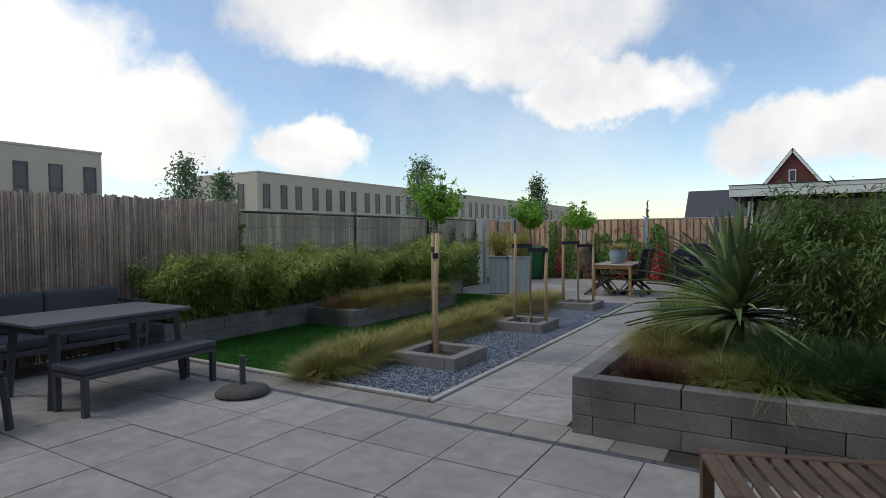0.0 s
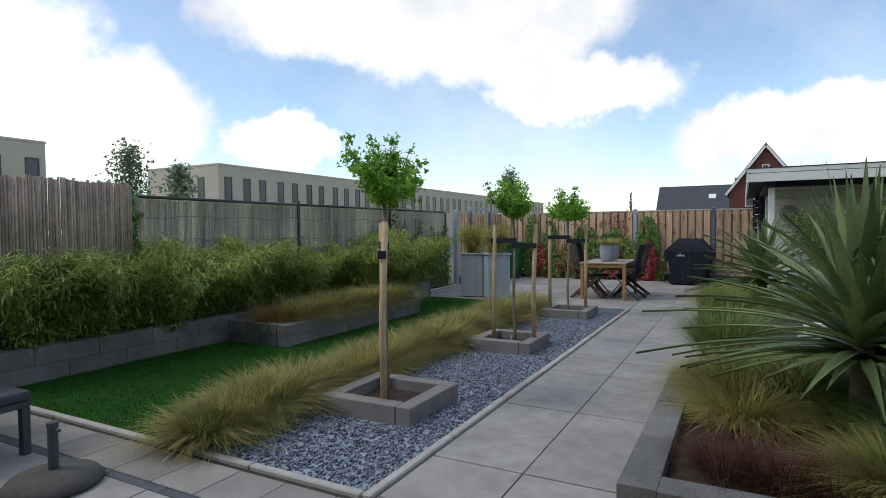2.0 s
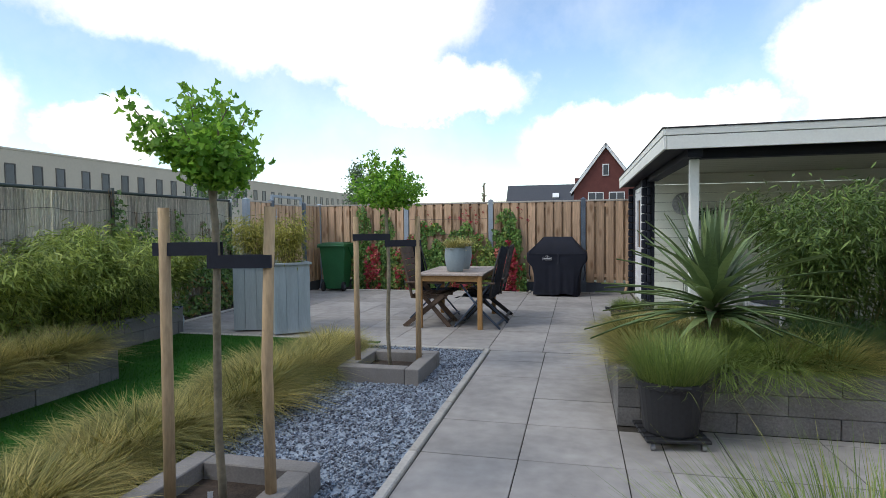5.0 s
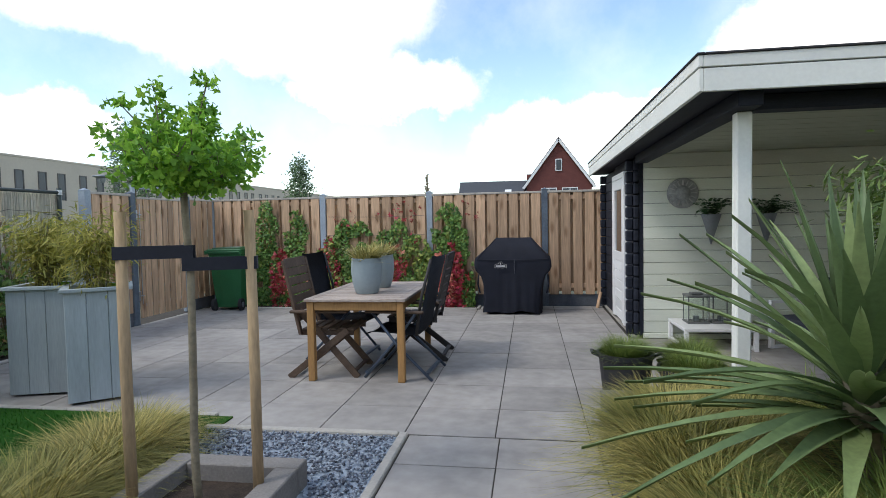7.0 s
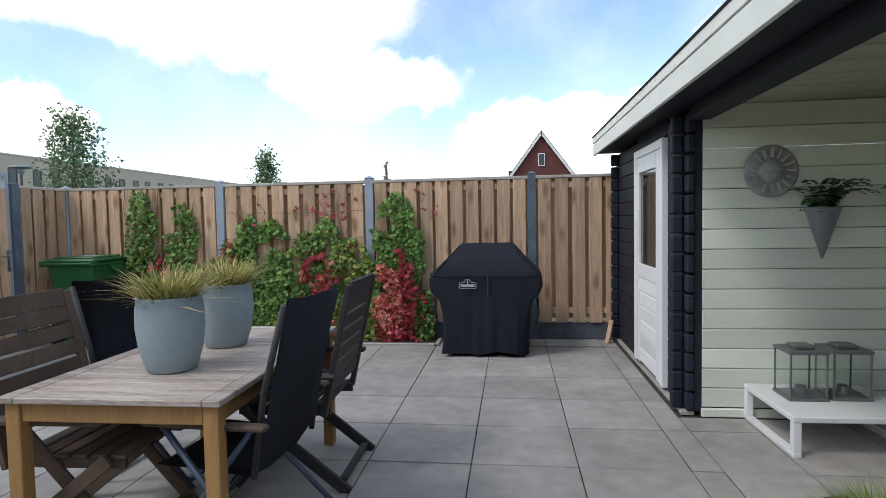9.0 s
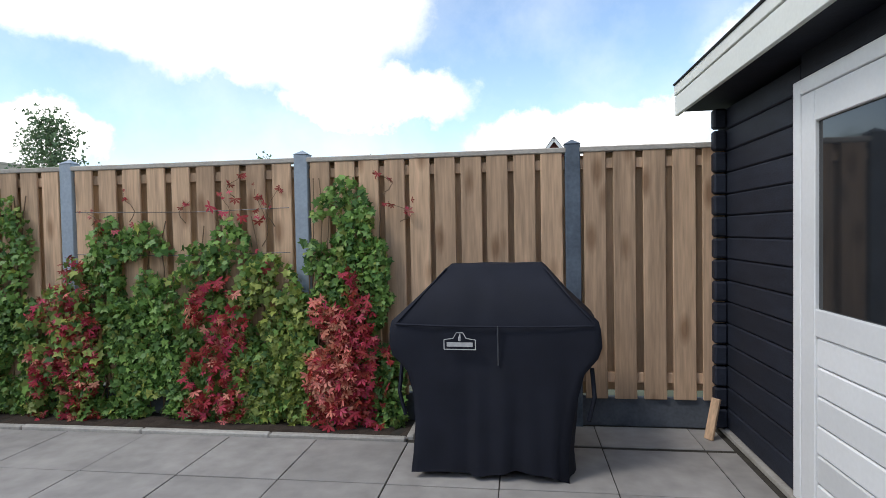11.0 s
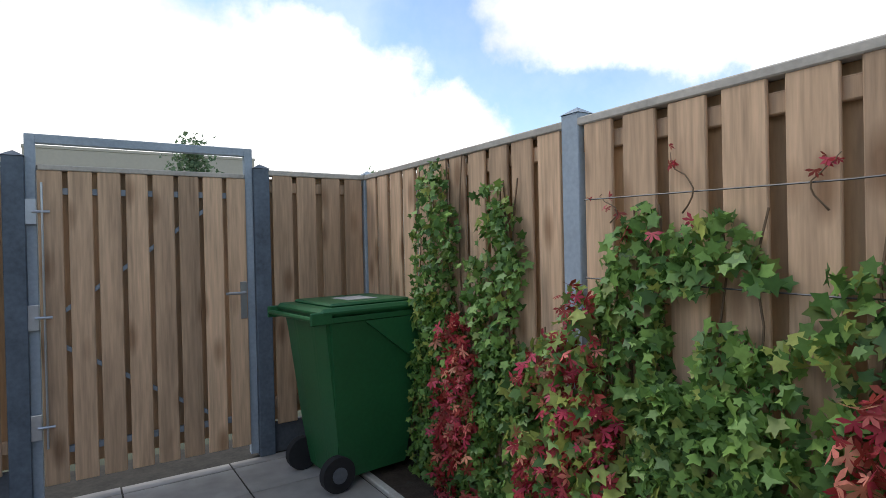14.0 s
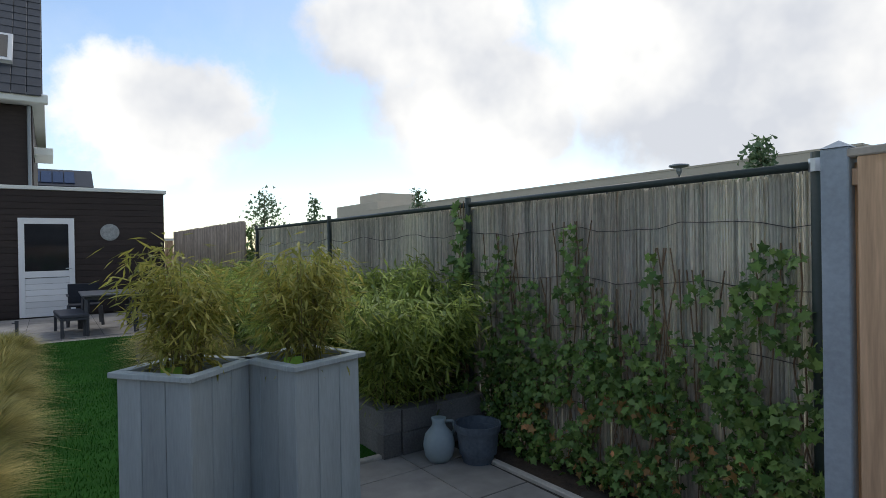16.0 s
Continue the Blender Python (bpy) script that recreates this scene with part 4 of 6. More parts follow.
def gable_house(x, y, w, eave, ridge, depth):
    t = thing("gable_house", "red brick house with a steep gable and white verges", "house", (x, y, 0))
    bm = bmesh.new()
    a = [(-w / 2, 0, -0.2), (w / 2, 0, -0.2), (w / 2, 0, eave), (0, 0, ridge), (-w / 2, 0, eave)]
    f0 = [bm.verts.new(p) for p in a]
    f1 = [bm.verts.new((p[0], depth, p[2])) for p in a]
    bm.faces.new(f0)
    bm.faces.new(f1[::-1])
    for i in range(5):
        bm.faces.new((f0[i], f1[i], f1[(i + 1) % 5], f0[(i + 1) % 5]))
    bmesh.ops.recalc_face_normals(bm, faces=bm.faces)
    part("wall", bm, "brick_red", t)
    for s in (-1, 1):
        k = Vector((s * w / 2, 0, eave)) - Vector((0, 0, ridge))
        lo = Vector((0, 0, ridge)) + k * 1.10
        bm = bmesh.new()
        q = [Vector((0, -0.25, ridge + 0.16)), lo + Vector((0, -0.25, 0.16)), lo + Vector((0, depth, 0.16)), Vector((0, depth, ridge + 0.16))]
        up = [bm.verts.new(p + Vector((0, 0, 0.16))) for p in q]
        dn = [bm.verts.new(p) for p in q]
        bm.faces.new(up)
        bm.faces.new(dn[::-1])
        for i in range(4):
            bm.faces.new((up[i], dn[i], dn[(i + 1) % 4], up[(i + 1) % 4]))
        bmesh.ops.recalc_face_normals(bm, faces=bm.faces)
        part("roof", bm, "tile_dark", t)
        part("verge", beam(bmesh.new(), (0, -0.28, ridge + 0.04), lo + Vector((0, -0.28, 0.04)), 0.08, 0.22), "white", t, "white verge board")
    for cx, cz, ww, wh in ((0, ridge - 2.35, 0.62, 1.15), (-0.95, eave - 0.95, 1.5, 1.2), (1.05, eave - 0.95, 1.5, 1.2)):
        wdw = part("window", box(bmesh.new(), cx - ww / 2, cx + ww / 2, -0.10, 0.02, cz - wh / 2, cz + wh / 2), "white", t)
        k = 1 if ww < 1 else 2
        for i in range(k):
            s0 = cx - ww / 2 + 0.08 + i * (ww - 0.08) / k
            part("pane", box(bmesh.new(), s0, s0 + (ww - 0.08) / k - 0.08, -0.13, -0.08, cz - wh / 2 + 0.08, cz + wh / 2 - 0.08), "win_dark", wdw)
    return t


gable_house(1.33, 63.5, 6.2, 5.0, 9.20, 10)
t = thing("terrace_house", "far terrace house with a dark tiled roof and roof window", "house", (0, 0, 0))
mkbox("wall", "brick_red", t, -14.5, 2.0, 112, 121, -0.2, 4.2, 0.02)
part("roof", beam(bmesh.new(), (-6.2, 110.5, 3.6), (-6.2, 116.5, 9.2), 17.0, 0.2), "tile_dark", t)
part("roof_window", beam(bmesh.new(), (-5.4, 113.4, 6.6), (-5.4, 114.2, 7.35), 1.2, 0.5), "white", t)
mkbox("chimney", "brick_red", t, -1.9, -1.1, 115, 116, 8.5, 10.3, 0.02)


# ---- trees ----
def crown_leaves(r, tips, n, size, spread):
    k = r.integers(0, len(tips), n)
    c = np.array(tips)[k] + r.normal(0, spread, (n, 3))
    return c, r.normal(0, 1, (n, 3)) + np.array([[0, 0, 0.7]]), r.uniform(0.6, 1.25, n) * size


def garden_tree(x, y, seed, bottom, top, width, nleaf=3600):
    """A standard tree: thin stem, rising forked branches, leaves in tufts along them."""
    r = np.random.default_rng(seed)
    t = thing("young_tree", "young round-headed tree with bright green leaves on a thin stem", "tree", (x, y, 0), 0, "young trees in the gravel")
    k = 9
    stem = [(0.012 * math.sin(i * 1.3 + seed), 0.012 * math.cos(i * 1.7 + seed), (bottom + 0.05) * i / (k - 1)) for i in range(k)]
    part("trunk", tube(bmesh.new(), stem, [0.020 - 0.004 * i / k for i in range(k)], 8), "bark", t, smooth=True)
    h, tufts, weight = top - bottom, [], []
    bm = bmesh.new()
    root = Vector(stem[-1])
    for i in range(13):
        a = i * 2.4 + r.uniform(-0.35, 0.35)
        reach = width / 2 * r.uniform(0.55, 0.98) * (1.0 if i % 4 else 0.35)
        rise = h * (r.uniform(0.30, 0.92) if i % 4 else r.uniform(0.75, 0.98))
        end = root + Vector((math.cos(a) * reach, math.sin(a) * reach, rise - 0.05))
        pts = []
        for q in range(6):
            u = q / 5
            p = root.lerp(end, u) + Vector((0, 0, -0.05 * math.sin(u * 3.1))) + Vector(r.normal(0, 0.010, 3))
            pts.append(p)
            if q > 0:
                tufts.append(tuple(p))
                weight.append(1.5 - 1.0 * u)
        tube(bm, pts, [0.008, 0.007, 0.006, 0.005, 0.004, 0.002], 5)
        for q in (2, 3):
            side = pts[q] + Vector((math.cos(a + 0.9 * (-1) ** q), math.sin(a + 0.9 * (-1) ** q), r.uniform(0.1, 0.9))) * reach * 0.42
            tube(bm, [pts[q], pts[q].lerp(side, 0.5), side], [0.004, 0.003, 0.0015], 4)
            tufts += [tuple(pts[q].lerp(side, 0.5)), tuple(side)]
            weight += [0.9, 0.5]
    tagged(part("branchwork", bm, "bark", t), kind="stuff")
    w = np.array(weight) / sum(weight)
    ci = r.choice(len(tufts), nleaf, p=w)
    c = np.array(tufts)[ci] + r.normal(0, 0.034, (nleaf, 3)) * np.array([[1, 1, 0.8]])
    c[:, 2] = np.clip(c[:, 2], bottom - 0.03, top)
    v, f = shaped(r, c, r.normal(0, 1, (nleaf, 3)) + np.array([[0, 0, 0.7]]), r.uniform(0.6, 1.25, nleaf) * 0.044, FAN)
    obj("crown", nmesh("crown", v, f, "leaf_tree"), t)
    return t


TREES = [(-3.14, 4.80, 1.60, 2.19, 0.76), (-2.99, 7.31, 1.55, 2.02, 0.72), (-3.09, 10.02, 1.55, 2.09, 1.02)]


def stake_set(x, y, offs, seed):
    rr = random.Random(seed)
    for dx, dy, hgt in offs:
        bm = tube(bmesh.new(), [(0, 0, 0), (rr.uniform(-0.008, 0.008), 0, hgt / 2), (rr.uniform(-0.03, 0.03), rr.uniform(-0.02, 0.02), hgt)], [0.027, 0.026, 0.025], 9)
        s = part("tree_stake", bm, "stake", smooth=True)
        s.location = (x + dx, y + dy, 0.02)
        tagged(s, "round wooden tree stake driven into the bed", "stake", "tree stakes")
        bm = bmesh.new()
        z = hgt - 0.20 - 0.06 * (dx > 0)
        q = Vector((dx, dy, 0)).normalized()
        L = math.hypot(dx, dy)
        rz = math.atan2(dy, dx)
        m = Matrix.Rotation(rz, 4, "Z")
        box(bm, -0.025, L + 0.03, -0.032, -0.026, z, z + 0.06, 0, m)
        box(bm, -0.025, L + 0.03, 0.026, 0.032, z, z + 0.06, 0, m)
        box(bm, L + 0.024, L + 0.031, -0.026, 0.026, z, z + 0.06, 0, m)
        tb = part("tree_tie", bm, "tie")
        tb.location = (x, y, 0)
        tagged(tb, "black rubber strap tying the stem to its stake", "tree tie", "tree ties")


def tree_box(x0, x1, y0, y1, h=0.14, t=0.13):
    b = thing("tree_bed", "low square bed of smooth grey-brown concrete blocks", "planting bed", ((x0 + x1) / 2, (y0 + y1) / 2, 0), 0, "tree beds in the gravel")
    w, d = (x1 - x0) / 2, (y1 - y0) / 2
    for a in ((-w, w - t, -d, -d + t), (w - t, w, -d, d - t), (-w + t, w, d - t, d), (-w, -w + t, -d + t, d)):
        g = 0.002
        mkbox("block", "block_box", b, a[0] + g, a[1] - g, a[2] + g, a[3] - g, -0.03, h, 0.006)
    part("soil", box(bmesh.new(), -w + t, w - t, -d + t, d - t, -0.03, 0.05), "earth", b)


for i, (x, y, b0, t0, wd) in enumerate(TREES):
    garden_tree(x, y, 31 + i, b0, t0, wd)
tree_box(-3.50, -2.68, 4.41, 5.19)
tree_box(-3.43, -2.68, 6.96, 7.72)
tree_box(-3.46, -2.70, 9.66, 10.42)
stake_set(-3.14, 4.80, [(0.14, -0.245, 1.46), (-0.175, 0.225, 1.46)], 1)
stake_set(-2.99, 7.31, [(-0.24, -0.05, 1.45), (0.23, 0.05, 1.45)], 2)
stake_set(-3.09, 10.02, [(-0.27, -0.10, 1.45), (0.26, 0.10, 1.45)], 3)


def far_tree(x, y, h, w, seed, n=900, bare=False, size=0.30):
    r = np.random.default_rng(seed)
    t = thing("broadleaf_tree", "slim far street tree with airy green crown" if not bare else "bare thin young tree beyond the fence", "tree", (x, y, -0.16))
    bm = tube(bmesh.new(), [(0, 0, 0), (0.05, 0, h * 0.5), (0, 0.04, h * 0.97)], [0.11 * h / 8, 0.07 * h / 8, 0.02], 7)
    tips = []
    for i in range(22):
        z = h * (0.34 + 0.62 * i / 22)
        a = i * 2.4
        L = w * (0.50 - 0.40 * i / 22) * r.uniform(0.55, 1.15)
        e = Vector((math.cos(a) * L, math.sin(a) * L, z + L * (0.5 if not bare else 1.3)))
        tube(bm, [(0, 0, z), tuple((Vector((0, 0, z)) + e) / 2 + Vector((0, 0, 0.08))), tuple(e)], [0.03, 0.02, 0.008], 4)
        for s in (0.45, 0.7, 0.9, 1.0):
            tips.append(tuple(Vector((0, 0, z)).lerp(e, s)))
    part("trunk", bm, "bark", t)
    if not bare:
        c, nr, sz = crown_leaves(r, tips, n, size, 0.22 * w / 2)
        v, f = shaped(r, c, nr, sz, FAN)
        obj("crown", nmesh("crown", v, f, "leaf_far"), t)


far_tree(-28.8, 19.4, 6.1, 2.6, 51, 1600, size=0.2)
far_tree(-49.0, 37.6, 8.0, 4.0, 52, 900, size=0.4)
far_tree(-25.5, 39.1, 8.0, 3.6, 53, 2600, size=0.21)
far_tree(-21.8, 55.6, 7.6, 2.9, 54, 2000, size=0.24)
far_tree(-4.3, 23.0, 3.0, 0.7, 56, bare=True)
far_tree(-26.8, 4.3, 5.6, 2.0, 57, 500)
far_tree(-14.2, -16.0, 4.7, 2.6, 58, 700, size=0.2)
far_tree(-16.7, -15.0, 4.6, 1.4, 59, 400, size=0.2)
far_tree(-22.0, -12.5, 5.1, 1.6, 60, 400, size=0.2)
lamp = thing("street_lamp", "slim street lamp with a flat round head", "street lamp", (-20.0, 29.9, -0.16))
part("pole", tube(bmesh.new(), [(0, 0, 0), (0, 0, 3.75)], [0.06, 0.04], 8), "anthracite", lamp)
part("lamp_head", lathe(bmesh.new(), [(0.05, 3.6), (0.12, 3.72), (0.12, 3.82), (0.40, 3.88), (0.38, 3.93), (0.05, 3.98)], 16), "zinc", lamp)
lamp2 = copy_thing(lamp, pose(-25.4, 1.8, -0.16) @ Matrix.Diagonal((1, 1, 1.22, 1)))


# ---- planting ----
def put(me, name, label, cat, x, y, z, s=1.0, rz=None, group="", sz=None):
    ob = new(name, me)
    ob.matrix_basis = pose(x, y, z, 0, 0, random.uniform(0, 360) if rz is None else rz) @ Matrix.Diagonal((s, s, sz or s, 1))
    return tagged(ob, label, cat, group)


CAREX = [tussock("carex", "carex", 60 + i, 2500, 0.17, 0.43, 0.0075, 0.74, 0.98) for i in range(3)]
for i in range(23):
    y = 3.62 + i * 0.325
    if y > 10.95:
        break
    put(CAREX[i % 3], "ornamental_grass", "arching straw-green sedge tussock along the gravel", "ornamental grass", -3.90 + random.uniform(-0.07, 0.07) + (0.10 if i == 0 else 0), y + random.uniform(-0.05, 0.05), 0.0, random.uniform(0.85, 1.08), None, "sedges along the gravel")
SG = [tussock("sedge", "sedge_green", 70 + i, 1500, 0.17, 0.50, 0.0075, 1.0, 1.1) for i in range(2)]
SR = tussock("sedge_rust", "sedge_rust", 75, 500, 0.14, 0.40, 0.006, 0.95, 0.9)
SRED = tussock("sedge_red", "sedge_red", 76, 500, 0.12, 0.36, 0.004, 0.8, 0.7)
GB = [tussock("blue_grass", "grass_blue", 77 + i, 1700, 0.17, 0.50, 0.005, 0.70, 0.70) for i in range(2)]
for i in range(9):
    y = 6.40 + i * 0.34
    rust = i < 1
    put(SR if rust else CAREX[i % 3], "ornamental_grass", "dried rust-coloured sedge in the block bed" if rust else "green and straw sedge spilling over the block bed", "ornamental grass", -5.84 + random.uniform(-0.10, 0.10), y, 0.21, random.uniform(0.98, 1.14), None, "sedges in the block bed")

BED1 = [(SRED, -0.66, 3.66, 0.78), (SRED, -0.45, 3.62, 0.85), (SRED, -0.27, 3.58, 0.70), (CAREX[0], -0.02, 3.72, 0.74), (SG[1], 0.27, 3.76, 0.85), (GB[0], 0.62, 3.78, 0.95), (GB[1], 1.00, 3.80, 1.05), (GB[0], 1.40, 3.82, 1.05), (GB[1], 1.85, 3.85, 1.05), (GB[0], 0.85, 4.08, 1.15), (GB[1], 0.38, 3.95, 1.0), (CAREX[1], -0.58, 4.42, 0.72), (CAREX[2], -0.62, 4.74, 0.78), (CAREX[0], -0.66, 5.05, 0.85), (SG[0], -0.35, 4.95, 1.0), (GB[1], 0.35, 4.2, 1.0), (CAREX[1], -0.30, 5.18, 0.9), (SG[1], 0.2, 5.1, 1.0)]
for me, x, y, s in BED1:
    put(me, "ornamental_grass", "arching ornamental grass in the raised bed by the patio", "ornamental grass", x, y, 0.35, s, None, "grasses in the patio bed")
BED2 = [(CAREX[0], -0.86, 9.35, 0.82), (CAREX[1], -0.88, 9.80, 0.84), (CAREX[2], -0.90, 10.20, 0.85), (CAREX[0], -0.80, 10.55, 0.75), (CAREX[1], -0.45, 10.60, 0.75), (SG[0], -0.40, 9.30, 1.0), (SG[1], 0.0, 9.35, 1.0), (CAREX[2], 0.30, 9.35, 0.85), (GB[0], 0.45, 9.75, 1.0), (GB[1], 1.0, 9.45, 0.9), (SG[0], -0.05, 10.6, 0.75), (CAREX[0], -0.6, 10.2, 0.75), (SG[1], 1.6, 9.4, 1.0)]
for me, x, y, s in BED2:
    put(me, "ornamental_grass", "arching sedge in the raised bed before the garden house", "ornamental grass", x, y, 0.33, s, None, "grasses in the middle bed")


def yucca(x, y, z, seed, trunk=0.35, n=95, L=0.85, width=0.074):
    r = np.random.default_rng(seed)
    t = thing("yucca", "large yucca with long stiff sword-shaped green leaves", "yucca", (x, y, z), 0, "yuccas")
    part("trunk", tube(bmesh.new(), [(0, 0, -0.02), (0.01, 0, trunk * 0.5), (0, 0.01, trunk + 0.1)], [0.055, 0.06, 0.05], 10), "bark", t, smooth=True)
    a = np.arange(n) * 2.3999 + r.normal(0, 0.12, n)
    u = (np.arange(n) + 0.5) / n
    lean = np.clip(np.sin(0.08 + 1.5 * (1 - u) ** 1.05) + r.normal(0, 0.07, n), 0.04, 0.99)
    base = np.stack([0.03 * np.cos(a), 0.03 * np.sin(a), trunk - 0.12 + 0.26 * u], 1)
    v, f = ribbons(r, base, a, L * r.uniform(0.8, 1.12, n) * np.clip(0.58 + 1.0 * u, 0, 1), lean, np.clip((1 - u) * 0.75 + r.normal(0, 0.12, n), 0, 1.1), width * r.uniform(0.8, 1.15, n), 6, 0.5)
    v = v.reshape(-1, 2, 3)
    mid = v.mean(1, keepdims=True) - np.array([[[0, 0, 0.012]]])
    v3 = np.concatenate([v[:, :1], mid, v[:, 1:]], 1)
    k = 7
    i = (np.arange(n)[:, None] * k + np.arange(k - 1)[None]).reshape(-1) * 3
    f = np.concatenate([np.stack([i, i + 1, i + 4, i + 3], 1), np.stack([i + 1, i + 2, i + 5, i + 4], 1)], 0)
    obj("foliage", nmesh("foliage", v3.reshape(-1, 3), f, "yucca"), t)
    return t


yucca(-0.04, 4.66, 0.36, 81, 0.46, 130, 0.82)
yucca(-0.36, 9.74, 0.34, 82, 0.42, 105, 0.72, 0.076)


def bamboo(name, label, x, y, z, seed, h, w, n, m="leaf_bamboo", stems=26, llen=0.11, cat="bamboo", group=""):
    """A clump of fine canes with hanging lance leaves."""
    r = np.random.default_rng(seed)
    t = thing(name, label, cat, (x, y, z), 0, group)
    bm = bmesh.new()
    pts = []
    for i in range(stems):
        a, q = r.uniform(0, 6.28), math.sqrt(r.uniform()) * w * 0.22
        L = h * r.uniform(0.65, 1.1)
        o = w * r.uniform(0.10, 0.42)
        line = []
        for s in np.linspace(0, 1, 6):
            line.append((q * math.cos(a) + math.cos(a) * o * s ** 1.8, q * math.sin(a) + math.sin(a) * o * s ** 1.8, L * (s - 0.16 * s * s)))
        tube(bm, line, [0.005, 0.0045, 0.004, 0.003, 0.0025, 0.0015], 4)
        pts.append(line)
    tagged(part("cane_clump", bm, "cane", t), kind="stuff")
    k = r.integers(0, stems, n)
    s = np.clip(1 - np.abs(r.normal(0, 0.42, n)), 0.12, 1)
    P = np.array(pts)
    g = s * 5
    g0 = np.minimum(g.astype(int), 4)
    fr = (g - g0)[:, None]
    c = P[k, g0] * (1 - fr) + P[k, g0 + 1] * fr + r.normal(0, 0.075, (n, 3)) * np.array([[1, 1, 0.7]])
    c[:, 2] = np.maximum(c[:, 2], 0.03)
    az = np.arctan2(c[:, 1], c[:, 0]) + r.normal(0, 1.1, n)
    el = r.normal(-0.45, 0.45, n)
    d = np.stack([np.cos(az) * np.cos(el), np.sin(az) * np.cos(el), np.sin(el)], 1)
    v, f = leaves(r, c, d, llen * r.uniform(0.6, 1.25, n), llen * 0.15 * r.uniform(0.8, 1.3, n))
    obj("foliage", nmesh("foliage", v, f, m), t)
    return t


src = [bamboo("bamboo_bush", "low dense bamboo bush with hanging narrow leaves", -6.78, 4.1 + 0.62 * i, 0.26, 90 + i, 1.06, 1.4, 10500, llen=0.11, group="bamboo hedge") for i in range(3)]
for i in range(3, 12):
    x = (-6.85 if 2 < i < 9 else -6.78) + random.uniform(-0.10, 0.08)
    s = random.uniform(0.76, 1.16) if i < 10 else 1.14
    ob = copy_thing(src[i % 3], pose(x, 4.1 + 0.63 * i, 0.26, 0, 0, random.uniform(0, 360)))
    ob.scale = (s, s, s * random.uniform(0.86, 1.14))
tall = bamboo("bamboo_bush", "tall airy bamboo with fine dark green leaves", 0.75, 4.55, 0.35, 120, 1.66, 1.6, 15000, "leaf_bamboo_d", stems=44, llen=0.10)
copy_thing(tall, pose(1.75, 4.5, 0.35, 0, 0, 130))
tall2 = bamboo("bamboo_bush", "tall airy bamboo in the bed before the garden house", 0.75, 10.25, 0.33, 121, 1.50, 1.6, 14000, "leaf_bamboo_d", stems=44, llen=0.10)
copy_thing(tall2, pose(1.65, 10.1, 0.33, 0, 0, 200))
copy_thing(tall2, pose(2.2, 9.9, 0.33, 0, 0, 80))


# climbing plants on the fences
def climber(name, label, cols, n, mats, plane, seed, size=0.06, stems=8):
    """cols: (from, to, height) along the fence; plane: 'y' back fence or 'x' left fence with its offset; mats: (material, share, outline, z range, u range)."""
    r = np.random.default_rng(seed)
    axis, off, out = plane
    t = thing(name, label, "climbing plant")
    for mname, share, outline, pick in mats:
        k = int(n * share)
        span = np.array([(c[1] - c[0]) * c[2] for c in cols])
        ci = r.choice(len(cols), k * 3, p=span / span.sum())
        C = np.array(cols)[ci]
        u = C[:, 0] + (C[:, 1] - C[:, 0]) * r.uniform(0, 1, k * 3)
        edge = 1 - 0.25 * np.abs((u - (C[:, 0] + C[:, 1]) / 2) / ((C[:, 1] - C[:, 0]) / 2 + 1e-6)) ** 2
        z = C[:, 2] * edge * r.uniform(0, 1, k * 3) ** 0.85
        dens = np.array([noise.noise(Vector((float(a) * 5, float(b) * 4, seed))) for a, b in zip(u, z)])
        ok = (dens > -0.28)
        if pick is not None:
            ok &= np.array([any(((a - p[0]) / p[2]) ** 2 + ((b - p[1]) / p[3]) ** 2 < 1 for p in pick) for a, b in zip(u, z)])
        u, z = u[ok][:k], z[ok][:k]
        q = off + out * r.uniform(0.01, 0.13, len(u))
        c = np.stack([u, q, z], 1) if axis == "y" else np.stack([q, u, z], 1)
        nr = r.normal(0, 0.7, (len(u), 3))
        nr[:, 1 if axis == "y" else 0] += out * 1.0
        nr[:, 2] += 0.35
        v, f = shaped(r, c, nr, size * r.uniform(0.55, 1.3, len(u)), outline)
        obj("foliage", nmesh("foliage", v, f, mname), t)
    bm = bmesh.new()
    for i in range(stems):
        c = cols[i % len(cols)]
        u = r.uniform(c[0], c[1])
        pts = []
        for s in range(9):
            z = c[2] * s / 8
            u += r.normal(0, 0.025)
            q = off + out * 0.012
            pts.append((u, q, z) if axis == "y" else (q, u, z))
        tube(bm, pts, 0.004, 4)
    if stems:
        tagged(part("twig_mat", bm, "twig", t), kind="stuff")
    return t


FY = BY - 0.045
GREENS = [("ivy", 0.74, LOBES, None), ("ivy_lime", 0.12, LOBES, None)]
climber("ivy", "green ivy climbing the boards near the fence corner", [(-6.26, -5.84, 1.86), (-6.30, -5.80, 1.1), (-6.32, -5.76, 0.5)], 2900, GREENS, ("y", FY, -1), 201, 0.047)
climber("ivy", "green ivy with a rounded top beside the corner plant", [(-5.74, -5.30, 1.68), (-5.80, -5.22, 0.9), (-5.8, -5.1, 0.45)], 2755, GREENS, ("y", FY, -1), 211, 0.047)
climber("creeper", "dark red creeper twining through the corner ivy", [(-5.98, -5.62, 1.0), (-5.95, -5.66, 0.6)], 623, [("creeper", 0.7, FIVE, None), ("creeper_young", 0.12, FIVE, None)], ("y", FY - 0.05, -1), 212, 0.066, 5)
